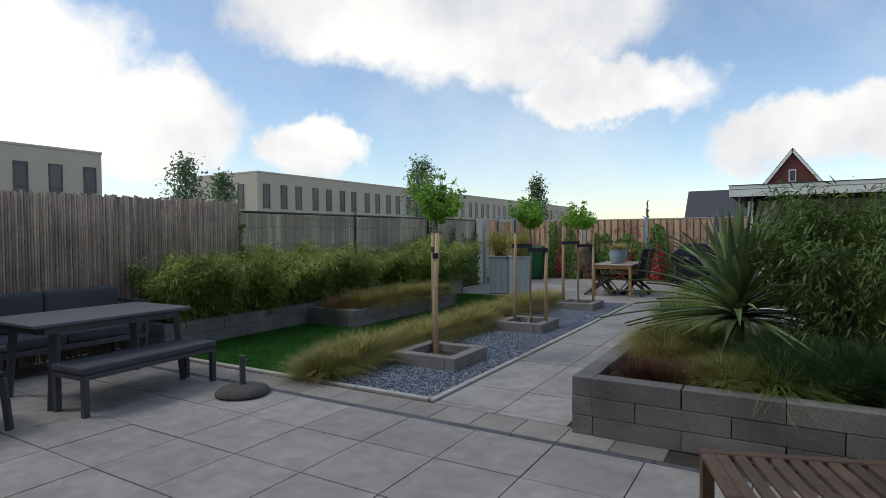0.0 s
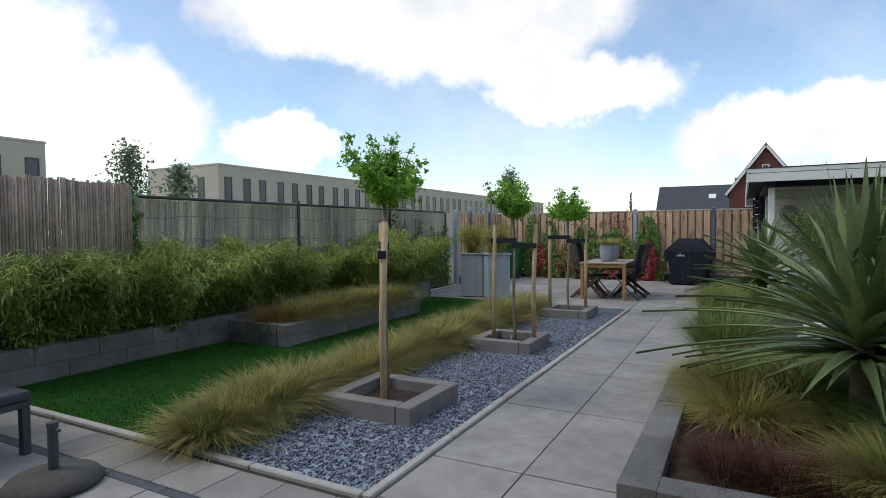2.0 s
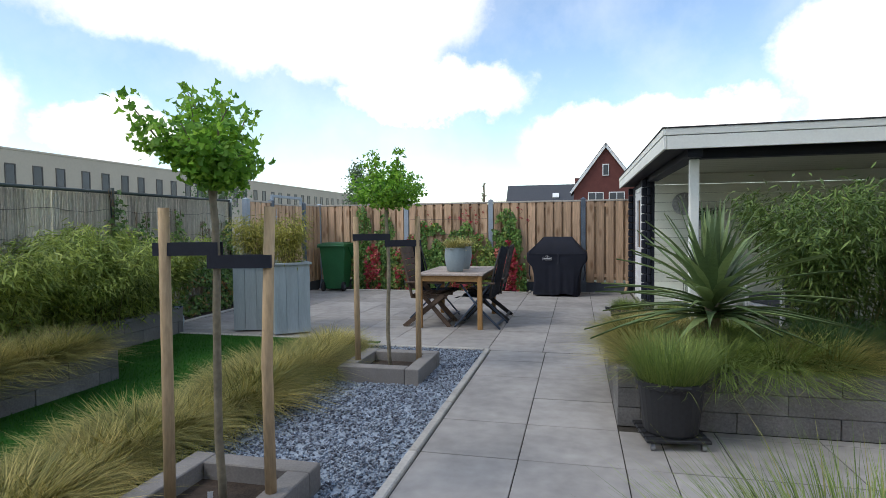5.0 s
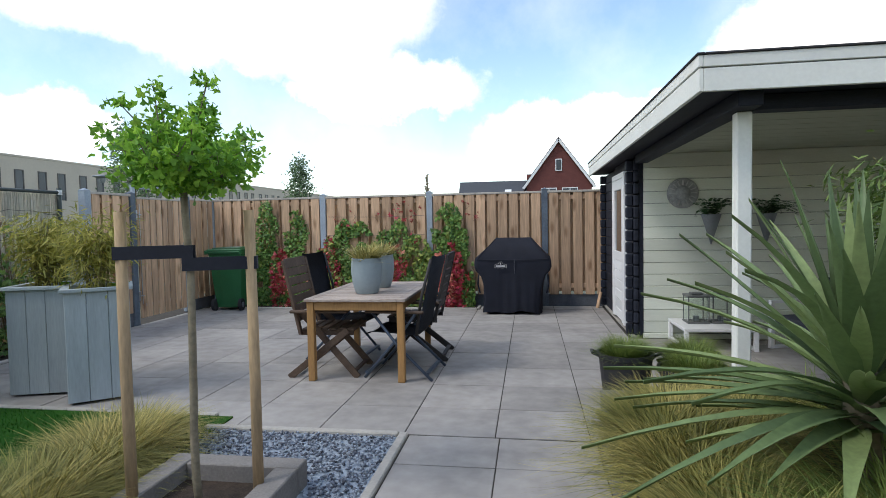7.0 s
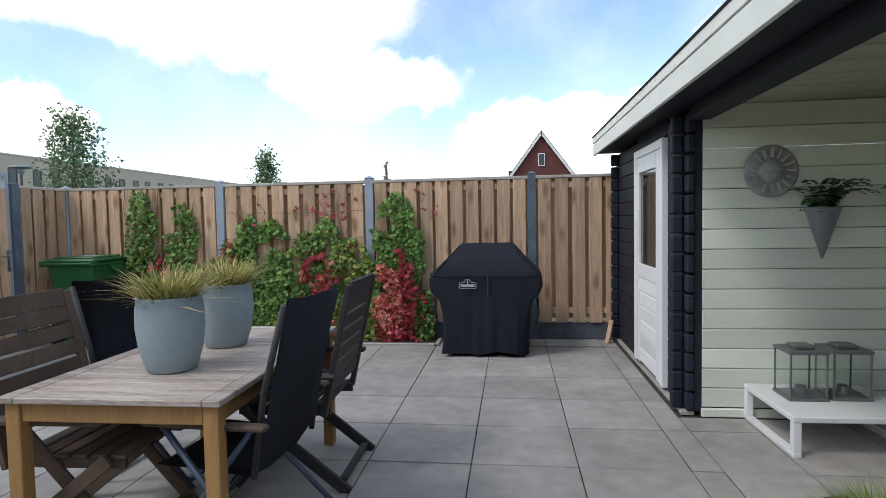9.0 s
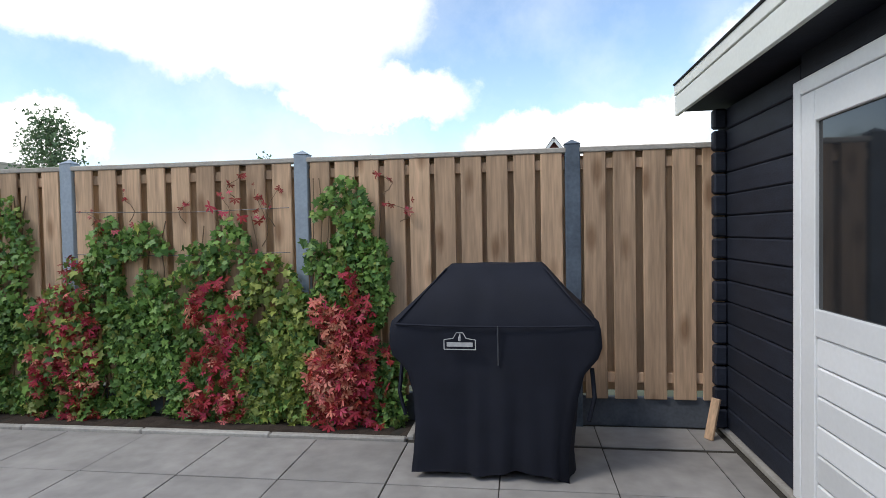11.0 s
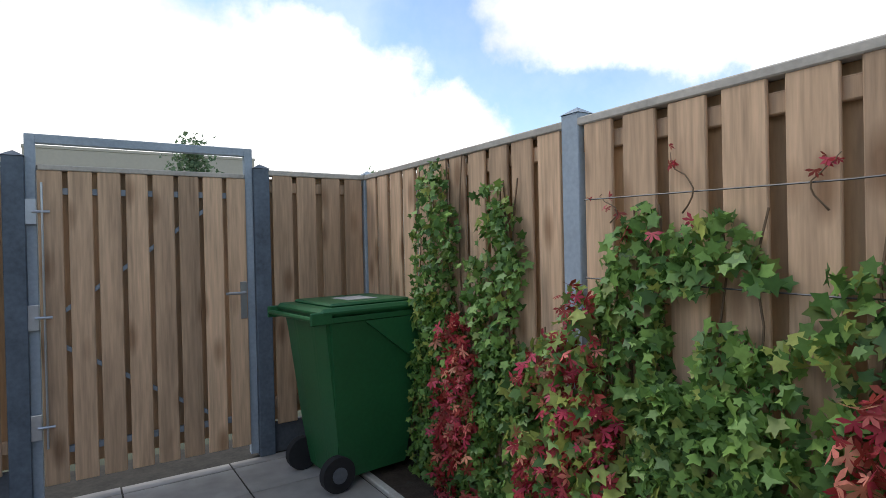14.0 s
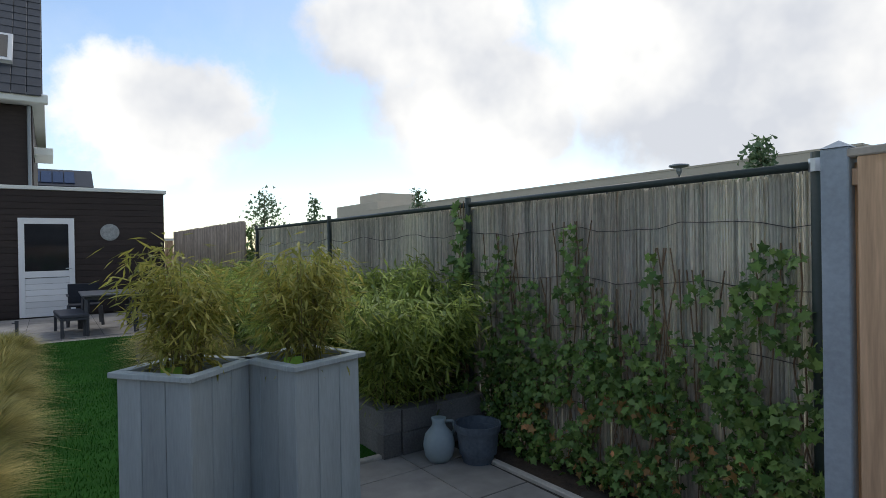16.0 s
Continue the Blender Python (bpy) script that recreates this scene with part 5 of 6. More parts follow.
climber("creeper", "red creeper with brown shoots round the fence post", [(-5.30, -4.70, 1.0), (-5.25, -4.75, 0.7), (-5.05, -4.78, 1.2)], 1247, [("creeper", 0.62, FIVE, None), ("creeper_young", 0.12, FIVE, None), ("ivy_lime", 0.35, LOBES, None), ("ivy", 0.2, LOBES, None)], ("y", FY - 0.06, -1), 213, 0.064, 7)
climber("ivy", "broad dense green ivy on the fence boards", [(-4.86, -4.42, 1.50), (-4.62, -4.12, 1.46), (-4.9, -4.05, 0.9), (-4.9, -4.0, 0.5)], 4640, GREENS, ("y", FY, -1), 202, 0.050)
climber("ivy", "green ivy with scattered red leaves against the fence", [(-4.08, -3.78, 1.42), (-3.88, -3.50, 1.48), (-4.1, -3.5, 0.9), (-4.1, -3.5, 0.5)], 3335, GREENS, ("y", FY, -1), 203, 0.050)
climber("creeper", "red creeper hanging in front of the ivy", [(-3.98, -3.66, 0.92), (-3.94, -3.64, 0.6), (-4.02, -3.55, 1.1)], 435, [("creeper", 0.85, FIVE, None), ("creeper_young", 0.16, FIVE, None)], ("y", FY - 0.07, -1), 214, 0.072, 4)
climber("ivy", "lime-green ivy beside the fence post", [(-3.66, -3.12, 1.22), (-3.62, -3.06, 0.7), (-3.6, -3.1, 0.45)], 2900, [("ivy_lime", 0.72, LOBES, None), ("ivy", 0.25, LOBES, None)], ("y", FY - 0.03, -1), 204, 0.050)
climber("ivy", "green ivy spreading at the fence top beside the post", [(-3.12, -2.54, 1.74), (-2.95, -2.52, 1.52), (-3.14, -2.44, 1.12), (-3.16, -2.42, 0.6)], 4060, GREENS, ("y", FY - 0.02, -1), 205, 0.051)
climber("creeper", "bright red creeper with salmon young leaves over the ivy", [(-3.06, -2.60, 1.10), (-3.04, -2.60, 0.75), (-2.98, -2.66, 1.18), (-3.1, -2.5, 0.7)], 928, [("creeper", 0.80, FIVE, None), ("creeper_young", 0.50, FIVE, [(-2.98, 0.55, 0.20, 0.42), (-2.85, 0.3, 0.12, 0.2)])], ("y", FY - 0.09, -1), 215, 0.076, 6)
climber("creeper", "thin red creeper shoots along the fence top", [(-4.9, -3.3, 1.85), (-2.65, -2.25, 1.7)], 900, [("creeper", 0.16, FIVE, [(-4.58, 1.42, 0.16, 0.07), (-3.72, 1.52, 0.14, 0.16), (-3.40, 1.58, 0.10, 0.2), (-2.42, 1.52, 0.14, 0.08), (-2.34, 1.58, 0.05, 0.13), (-3.45, 1.15, 0.08, 0.16), (-3.75, 1.80, 0.07, 0.06), (-3.36, 1.80, 0.08, 0.06)])], ("y", FY - 0.02, -1), 206, 0.075, 0)
for x0, z0, rise, curl, seed in ((-3.46, 1.26, 0.46, 0.05, 1), (-3.37, 1.40, 0.36, -0.04, 2), (-3.74, 1.42, 0.30, 0.04, 3), (-3.66, 1.62, 0.20, -0.05, 4), (-4.51, 1.46, 0.24, 0.05, 5), (-4.06, 1.44, 0.20, -0.03, 6), (-4.82, 1.44, 0.13, 0.05, 7), (-2.56, 1.62, 0.20, 0.07, 8), (-2.44, 1.42, 0.16, 0.09, 9)):
    rr = random.Random(seed)
    pts = [(x0 + curl * math.sin(q * 0.55) + rr.uniform(-0.008, 0.008), FY - 0.025 - 0.02 * math.sin(q * 0.4), z0 + rise * (q / 9 - 0.10 * (q / 9) ** 3 * (1 if seed % 2 else 2))) for q in range(10)]
    shoot = thing("creeper_shoot", "thin curling brown creeper shoot with a few red leaves", "climbing plant", group="creeper shoots")
    part("stem", tube(bmesh.new(), pts, [0.0035 - 0.0002 * q for q in range(10)], 5), "twig", shoot, smooth=True)
    gen = np.random.default_rng(seed + 900)
    k = gen.integers(4, 10, 5)
    c = np.array(pts)[k] + gen.normal(0, 0.018, (5, 3))
    v, f = shaped(gen, c, gen.normal(0, 0.5, (5, 3)) + np.array([[0, -1.0, 0.2]]), gen.uniform(0.025, 0.055, 5), FIVE)
    obj("foliage", nmesh("foliage", v, f, "creeper"), shoot)
climber("ivy", "dark ivy climbing the reed matting", [(11.55, 11.90, 1.62), (11.9, 12.25, 1.30), (12.36, 12.60, 1.68), (12.6, 12.80, 1.25), (12.8, 13.05, 1.05), (13.05, 13.12, 1.50), (13.20, 13.5, 1.38), (13.5, 13.98, 1.52), (11.55, 13.98, 0.9)], 4500, [("ivy_dark", 0.72, LOBES, None), ("ivy", 0.22, LOBES, None), ("sedge_rust", 0.05, LOBES, [(12.9, 0.3, 0.9, 0.3)])], ("x", -7.36, 1), 207, 0.048, 44)
climber("ivy", "ivy on the pipe post between reed and bamboo screens", [(5.20, 5.45, 1.95), (5.3, 5.5, 1.9)], 260, [("ivy_dark", 0.6, LOBES, None), ("ivy", 0.4, LOBES, None)], ("x", -7.33, 1), 208, 0.08, 3)
climber("ivy", "ivy growing up a pipe post of the reed screen", [(11.2, 11.42, 1.9)], 200, [("ivy_dark", 1.0, LOBES, None)], ("x", -7.33, 1), 209, 0.07, 3)
climber("ivy", "ivy growing up a pipe post of the reed screen", [(10.2, 11.1, 1.2), (11.0, 11.4, 1.5)], 300, [("ivy_dark", 1.0, LOBES, None)], ("x", -7.35, 1), 210, 0.07, 5)
for z in (1.20, 1.52):
    w = part("trellis_wire", tube(bmesh.new(), [(-4.95, FY - 0.03, z + 0.02), (-4.0, FY - 0.04, z), (-3.25, FY - 0.03, z + 0.015)], 0.003, 5), "wire")
    tagged(w, "thin dark trellis wire along the fence", "wire")


# ---- furniture and loose things ----
def leg_box(name, m, parent, x, y, z0, z1, w, d=None, label=""):
    d = d or w
    return mkbox(name, m, parent, x - w / 2, x + w / 2, y - d / 2, y + d / 2, z0, z1, 0.004, label)


def soft_box(name, m, parent, x0, x1, y0, y1, z0, z1, rad=0.035, label=""):
    bm = box(bmesh.new(), x0, x1, y0, y1, z0, z1)
    bmesh.ops.bevel(bm, geom=list(bm.edges), offset=rad, segments=3, affect="EDGES", profile=0.6)
    for v in bm.verts:
        v.co += Vector((noise.noise(v.co * 6 + Vector((z0, 0, 0))), noise.noise(v.co * 6 + Vector((0, 7, 0))), noise.noise(v.co * 6 + Vector((0, 0, 9))))) * 0.006
    return part(name, bm, m, parent, label, smooth=True)


# lounge dining set by the bamboo screen
t = thing("garden_table", "dark grey metal garden table beside a cushioned sofa", "table", (-5.42, 2.17, 0), 0)
part("tabletop", box(bmesh.new(), -0.47, 0.47, -0.72, 0.72, 0.715, 0.745, 0.006), "anth_top", t)
bm = bmesh.new()
for x in (-0.40, 0.40):
    box(bm, x - 0.02, x + 0.02, -0.62, 0.62, 0.65, 0.714)
for y in (-0.62, 0.62):
    box(bm, -0.38, 0.38, y - 0.02, y + 0.02, 0.65, 0.714)
part("apron", bm, "anthracite", t)
for x in (-0.38, 0.38):
    for y in (-0.52, 0.60):
        part("leg", beam(bmesh.new(), (x * 1.08, y * 1.08, 0), (x, y, 0.652), 0.075, 0.055, 0.004), "anthracite", t)

t = thing("garden_bench", "low dark metal bench with a thin grey cushion", "bench", (-4.80, 2.26, 0), 4)
bm = bmesh.new()
for x in (-0.20, 0.20):
    box(bm, x - 0.022, x + 0.022, -0.66, 0.66, 0.305, 0.345, 0.003)
for y in (-0.64, 0, 0.64):
    box(bm, -0.178, 0.178, y - 0.022, y + 0.022, 0.305, 0.345, 0.003)
part("frame", bm, "anthracite", t)
for x in (-0.195, 0.195):
    for y in (-0.635, 0.635):
        leg_box("leg", "anthracite", t, x, y, 0, 0.305, 0.05)
soft_box("cushion", "cushion", t, -0.225, 0.225, -0.67, 0.67, 0.347, 0.41, 0.022, "thin grey seat cushion with piping")

t = thing("garden_sofa", "dark metal garden sofa with grey back and seat cushions", "sofa", (-6.72, 2.35, 0), 0)
bm = bmesh.new()
box(bm, -0.35, 0.38, -1.75, 0.93, 0.25, 0.31, 0.005)
for y in (-1.72, -0.6, 0.90):
    box(bm, -0.35, -0.31, y - 0.02, y + 0.02, 0.0, 0.78, 0.003)
    box(bm, 0.34, 0.38, y - 0.02, y + 0.02, 0.0, 0.25, 0.003)
box(bm, -0.352, -0.312, -1.74, 0.92, 0.74, 0.78, 0.003)
box(bm, -0.31, 0.39, 0.885, 0.925, 0.66, 0.70, 0.003)
box(bm, 0.345, 0.385, 0.884, 0.926, 0.31, 0.66, 0.003)
part("frame", bm, "anthracite", t)
for y0, y1 in ((-1.72, -0.86), (-0.84, 0.02), (0.03, 0.86)):
    soft_box("seat_cushion", "cushion", t, -0.28, 0.37, y0, y1, 0.312, 0.43, 0.03)
    soft_box("back_cushion", "cushion", t, -0.30, -0.13, y0, y1, 0.43, 0.86, 0.05)

t = thing("garden_chair", "dark grey metal garden armchair beside the table", "chair", (-5.08, 0.90, 0), 0)
for x in (-0.28, 0.28):
    for y in (-0.27, 0.27):
        part("leg", beam(bmesh.new(), (x * 1.1, y * 1.1, 0), (x, y, 0.41), 0.045, 0.045, 0.003), "anthracite", t)
part("seat", box(bmesh.new(), -0.29, 0.29, -0.29, 0.29, 0.41, 0.45, 0.01), "textile", t)
part("backrest", box(bmesh.new(), -0.29, 0.29, -0.30, -0.27, 0.45, 0.86, 0.01), "textile", t)
for x in (-0.30, 0.30):
    part("armrest", box(bmesh.new(), x - 0.02, x + 0.02, -0.27, 0.29, 0.62, 0.65, 0.006), "anthracite", t)

t = thing("umbrella_base", "round dark concrete umbrella foot with a steel pipe", "umbrella base", (-4.00, 2.74, 0))
part("foot", lathe(bmesh.new(), [(0.22, 0), (0.245, 0.012), (0.245, 0.03), (0.215, 0.062), (0.14, 0.085), (0.04, 0.095), (0.01, 0.096)], 32), "cement", t, smooth=True)
part("pipe", lathe(bmesh.new(), [(0.027, 0.08), (0.027, 0.33), (0.030, 0.331), (0.030, 0.36), (0.02, 0.361)], 14), "anthracite", t)
part("clamp_screw", tube(bmesh.new(), [(0.02, 0, 0.32), (0.07, 0, 0.32)], 0.009, 8), "anthracite", t)

# slatted footstool near the house
t = thing("footstool", "dark brown slatted wooden stool with worn paint", "stool", (0.44, 1.97, 0), 18)
for i in range(8):
    mkbox("slat", "brown_wood", t, -0.36 + i * 0.076, -0.308 + i * 0.076, -0.22, 0.22, 0.425, 0.447, 0.004)
for y0, y1 in ((-0.28, -0.222), (0.222, 0.28)):
    mkbox("rail", "brown_wood", t, -0.42, 0.42, y0, y1, 0.42, 0.45, 0.005)
for x0, x1 in ((-0.42, -0.362), (0.25, 0.42)):
    mkbox("rail", "brown_wood", t, x0, x1, -0.22, 0.22, 0.42, 0.449, 0.005)
for x in (-0.39, 0.39):
    for y in (-0.25, 0.25):
        leg_box("leg", "brown_wood", t, x, y, 0, 0.42, 0.055)
    mkbox("stretcher", "brown_wood", t, x - 0.015, x + 0.015, -0.225, 0.225, 0.14, 0.18)

# tall grey plank planters with yellow bamboo
for k, (x, y, rz) in enumerate(((-5.08, 11.79, 38), (-5.67, 11.92, 18))):
    t = thing("planter", "tall grey-painted plank planter with a mitred rim", "planter", (x, y, 0.0), rz, "tall grey planters")
    w, H = 0.225, 0.90
    for s in range(4):
        m = Matrix.Rotation(s * math.pi / 2, 4, "Z")
        for i in range(3):
            a = -w + i * (2 * w / 3)
            part("plank", box(bmesh.new(), a + 0.0015, a + 2 * w / 3 - 0.0015, -w - 0.002, -w + 0.02, 0.02, H - 0.001, 0.003, m), "grey_wood", t)
        part("rim", box(bmesh.new(), -w - 0.03, w - 0.031, -w - 0.03, -w + 0.03, H, H + 0.028, 0.003, m), "grey_wood", t)
    part("soil", box(bmesh.new(), -w + 0.02, w - 0.02, -w + 0.02, w - 0.02, 0.80, 0.845), "earth", t)
    bamboo("bamboo_plant", "yellowing fine bamboo growing in the grey planter", x, y, 0.84, 300 + k, 0.76, 0.44, 1900, "leaf_bamboo_y", 30, 0.10, "bamboo", "bamboo in planters")
    p = part("plant_label", box(bmesh.new(), -0.05, 0.05, -0.004, 0.004, 0, 0.10), "leaf_tree")
    p.matrix_basis = pose(x + 0.09, y + 0.12, 0.845, -25, 0, 170)
    tagged(p, "small green and white plant label in the soil", "plant label")


def vase(x, y, z, seed):
    t = thing("vase", "blue-grey stoneware vase standing on the teak table", "vase", (x, y, z), 0, "vases on the table")
    part("body", lathe(bmesh.new(), [(0.10, 0), (0.108, 0.008), (0.135, 0.10), (0.147, 0.20), (0.145, 0.28), (0.138, 0.325), (0.143, 0.335), (0.131, 0.337), (0.125, 0.30)], 32), "vase", t, smooth=True)
    g = tussock("grass", "vase_grass", seed, 460, 0.10, 0.24, 0.010, 0.72, 0.6)
    ob = put(g, "potted_grass", "straw-green sedge growing in the stoneware vase", "ornamental grass", x, y, z + 0.29, 1.0, None, "grass in the vases")


# teak table
t = thing("teak_table", "weathered teak garden table with golden legs", "table", (-3.05, 13.075, 0), 0.8)
TW, TL = 0.46, 0.745
for i in range(18):
    a = -TL + 0.085 + i * (2 * TL - 0.17) / 18
    mkbox("slat", "teak", t, -TW + 0.075, TW - 0.075, a + 0.002, a + (2 * TL - 0.17) / 18 - 0.002, 0.716, 0.738, 0.003)
for a in (-1, 1):
    mkbox("frame_board", "teak", t, *sorted((a * TW, a * (TW - 0.073))), -TL, TL, 0.714, 0.740, 0.004)
    mkbox("frame_board", "teak", t, -TW + 0.074, TW - 0.074, *sorted((a * TL, a * (TL - 0.083))), 0.714, 0.740, 0.004)
for a in (-1, 1):
    mkbox("apron", "teak_gold", t, a * (TW - 0.045) - 0.012, a * (TW - 0.045) + 0.012, -TL + 0.09, TL - 0.09, 0.635, 0.713)
    mkbox("apron", "teak_gold", t, -TW + 0.085, TW - 0.085, a * (TL - 0.04) - 0.012, a * (TL - 0.04) + 0.012, 0.635, 0.713)
    for b in (-1, 1):
        leg_box("leg", "teak_gold", t, a * (TW - 0.05), b * (TL - 0.05), 0, 0.713, 0.062)
vase(-3.045, 12.775, 0.740, 401)
vase(-3.05, 13.28, 0.740, 402)


def folding_chair(x, y, rz, wood, textile, seed):
    """A recliner with crossed legs; the seat faces +x before the turn."""
    t = thing("garden_chair", ("dark slatted wooden folding recliner at the teak table" if wood else "black textile folding recliner with tubular legs at the table"), "chair", (x, y, 0), rz, "recliners round the teak table")
    fm = wood or "steel_blue"
    W = 0.27
    lean0, lean1 = Vector((-0.22, 0, 0.40)), Vector((-0.37, 0, 1.08))
    for s in (-1, 1):
        o = Vector((0, s * W, 0))
        if wood:
            part("leg", beam(bmesh.new(), Vector((-0.34, 0, 0)) + o, Vector((0.22, 0, 0.44)) + o, 0.024, 0.06, 0.004), fm, t)
            part("leg", beam(bmesh.new(), Vector((0.30, s * -0.03, 0)) + o, Vector((-0.24, s * -0.03, 0.62)) + o, 0.024, 0.06, 0.004), fm, t)
            part("back_post", beam(bmesh.new(), lean0 + o, lean1 + o, 0.05, 0.028, 0.004), fm, t)
            part("armrest", box(bmesh.new(), -0.30, 0.24, s * (W + 0.04) - 0.03, s * (W + 0.04) + 0.03, 0.602, 0.628, 0.008), fm, t)
            part("seat_rail", box(bmesh.new(), -0.24, 0.26, s * (W - 0.055) - 0.012, s * (W - 0.055) + 0.012, 0.385, 0.43), fm, t)
        else:
            part("leg", tube(bmesh.new(), [Vector((-0.36, 0, 0)) + o, Vector((-0.05, 0, 0.30)) + o, Vector((0.20, 0, 0.62)) + o], 0.014, 8), fm, t, smooth=True)
            part("leg", tube(bmesh.new(), [Vector((0.28, s * -0.03, 0)) + o, Vector((0.0, s * -0.03, 0.32)) + o, Vector((-0.22, s * -0.03, 0.60)) + o], 0.014, 8), fm, t, smooth=True)
            part("back_post", tube(bmesh.new(), [lean0 + o, lean0.lerp(lean1, 0.5) + o + Vector((0.02, 0, 0)), lean1 + o], 0.014, 8), "black_wood_chair", t, smooth=True)
            part("armrest", box(bmesh.new(), -0.30, 0.24, s * (W + 0.03) - 0.025, s * (W + 0.03) + 0.025, 0.60, 0.625, 0.008), "brown_wood", t)
    for px, pz in ((-0.30, 0.05), (0.26, 0.05)):
        part("stretcher", beam(bmesh.new(), (px, -W + 0.035, pz), (px, W - 0.035, pz), 0.035, 0.02), fm, t)
    if wood:
        for i in range(6):
            px = -0.22 + i * 0.085
            part("seat_slat", box(bmesh.new(), px, px + 0.068, -W + 0.03, W - 0.03, 0.43, 0.448, 0.004), fm, t)
        for i in range(7):
            c = lean0.lerp(lean1, 0.22 + i * 0.122)
            d = (lean1 - lean0).normalized() * (0.036 if i < 6 else 0.045)
            part("back_slat", beam(bmesh.new(), c - d, c + d, 2 * W - 0.034, 0.016, 0.003), fm, t)
    else:
        bm = bmesh.new()
        sec = [(0.28, 0.40), (0.22, 0.425), (0.0, 0.415), (-0.20, 0.40), (-0.24, 0.46), (-0.305, 0.76), (-0.38, 1.11)]
        v = [[bm.verts.new((px + (0.012 if abs(k) < 2 else 0) * -1, W * 0.97 * k / 2, pz - (0.015 if abs(k) < 2 else 0))) for k in (-2, -1, 0, 1, 2)] for px, pz in sec]
        for a, b in zip(v, v[1:]):
            for k in range(4):
                bm.faces.new((a[k], a[k + 1], b[k + 1], b[k]))
        g = bmesh.ops.solidify(bm, geom=list(bm.faces), thickness=0.012)
        part("sling", bm, "textile", t, "black woven textile sling", smooth=True)
    return t


folding_chair(-3.375, 12.73, 2, "brown_wood", False, 1)
folding_chair(-3.45, 13.38, -3, None, True, 2)
folding_chair(-2.71, 12.73, 176, None, True, 3)
folding_chair(-2.69, 13.42, 181, "black_wood_chair", False, 4)


# covered barbecue
def grill(x, y):
    t = thing("covered_barbecue", "barbecue under a fitted black weather cover", "barbecue", (x, y, 0), -2)
    prof = [  # height, half width at the left, right, front, back
        (0.02, -0.435, 0.42, -0.35, 0.27), (0.14, -0.43, 0.415, -0.345, 0.27), (0.30, -0.435, 0.425, -0.335, 0.27), (0.46, -0.455, 0.445, -0.325, 0.28), (0.58, -0.485, 0.475, -0.315, 0.28),
        (0.66, -0.555, 0.545, -0.305, 0.28), (0.72, -0.575, 0.565, -0.305, 0.28), (0.80, -0.575, 0.565, -0.30, 0.28), (0.845, -0.565, 0.555, -0.29, 0.275),
        (0.98, -0.42, 0.41, -0.24, 0.25), (1.13, -0.285, 0.285, -0.10, 0.17), (1.15, -0.265, 0.265, -0.06, 0.14)]
    bm = bmesh.new()
    nx, ny = 26, 14
    rings = []
    for z, xl, xr, yf, yb in prof:
        ring = []
        for k in range(nx):
            ring.append((xl + (xr - xl) * k / nx, yf))
        for k in range(ny):
            ring.append((xr, yf + (yb - yf) * k / ny))
        for k in range(nx):
            ring.append((xr + (xl - xr) * k / nx, yb))
        for k in range(ny):
            ring.append((xl, yb + (yf - yb) * k / ny))
        rings.append([])
        for k, (px, py) in enumerate(ring):
            fall = max(0, 1 - z / 0.75)
            wav = 0.075 * fall * noise.noise(Vector((px * 9, py * 9, 1.0 + 0.35 * z))) + 0.016 * noise.noise(Vector((px * 7, py * 7, z * 5)))
            c = Vector(((xl + xr) / 2, (yf + yb) / 2, 0))
            d = (Vector((px, py, 0)) - c).normalized()
            zz = z + (0.05 * noise.noise(Vector((px * 4, py * 4, 3))) if z < 0.1 else 0.012 * noise.noise(Vector((px * 5, py * 5, z))))
            rings[-1].append(bm.verts.new((px + d.x * wav, py + d.y * wav, max(zz, 0.004))))
    for a, b in zip(rings, rings[1:]):
        m = len(a)
        for k in range(m):
            bm.faces.new((a[k], a[(k + 1) % m], b[(k + 1) % m], b[k]))
    bm.faces.new(rings[-1])
    bmesh.ops.bevel(bm, geom=[e for e in bm.edges if e.calc_face_angle(0) > 0.45], offset=0.012, segments=2, affect="EDGES")
    part("cover", bm, "cover", t, smooth=True)
    for s in (-1, 1):
        part("seam", tube(bmesh.new(), [(s * 0.28, -0.108, 1.128), (s * 0.41, -0.248, 0.978), (s * 0.53, -0.302, 0.845)], 0.005, 5), "cover", t)
        part("strap", tube(bmesh.new(), [(s * 0.52, -0.25, 0.60), (s * 0.53, -0.28, 0.45), (s * 0.50, -0.27, 0.32)], 0.012, 6), "cover", t)
    part("hem", tube(bmesh.new(), [(-0.54, -0.308, 0.835), (-0.27, -0.318, 0.828), (0.0, -0.320, 0.826), (0.27, -0.318, 0.828), (0.53, -0.308, 0.835)], 0.006, 5), "cover", t, "raised seam across the front")
    part("zip", box(bmesh.new(), 0.024, 0.030, -0.330, -0.318, 0.62, 0.83), "anthracite", t, "thin grey zip line")
    # emblem as plain shapes: an outlined plate, a flame and a bar
    bm = bmesh.new()
    ex, ez = -0.175, 0.748
    out = [(-0.085, -0.04), (0.085, -0.04), (0.085, 0.012), (0.035, 0.02), (0.018, 0.05), (-0.018, 0.05), (-0.035, 0.02), (-0.085, 0.012)]
    for (a, b), (c, d) in zip(out, out[1:] + out[:1]):
        beam(bm, (ex + a, -0.352, ez + b), (ex + c, -0.352, ez + d), 0.005, 0.004)
    box(bm, ex - 0.07, ex + 0.07, -0.354, -0.349, ez - 0.025, ez - 0.002)
    tube(bm, [(ex, -0.352, ez + 0.006), (ex, -0.352, ez + 0.022), (ex + 0.003, -0.352, ez + 0.046)], [0.007, 0.009, 0.001], 6)
    part("emblem", bm, "print", t, "pale grey printed emblem")


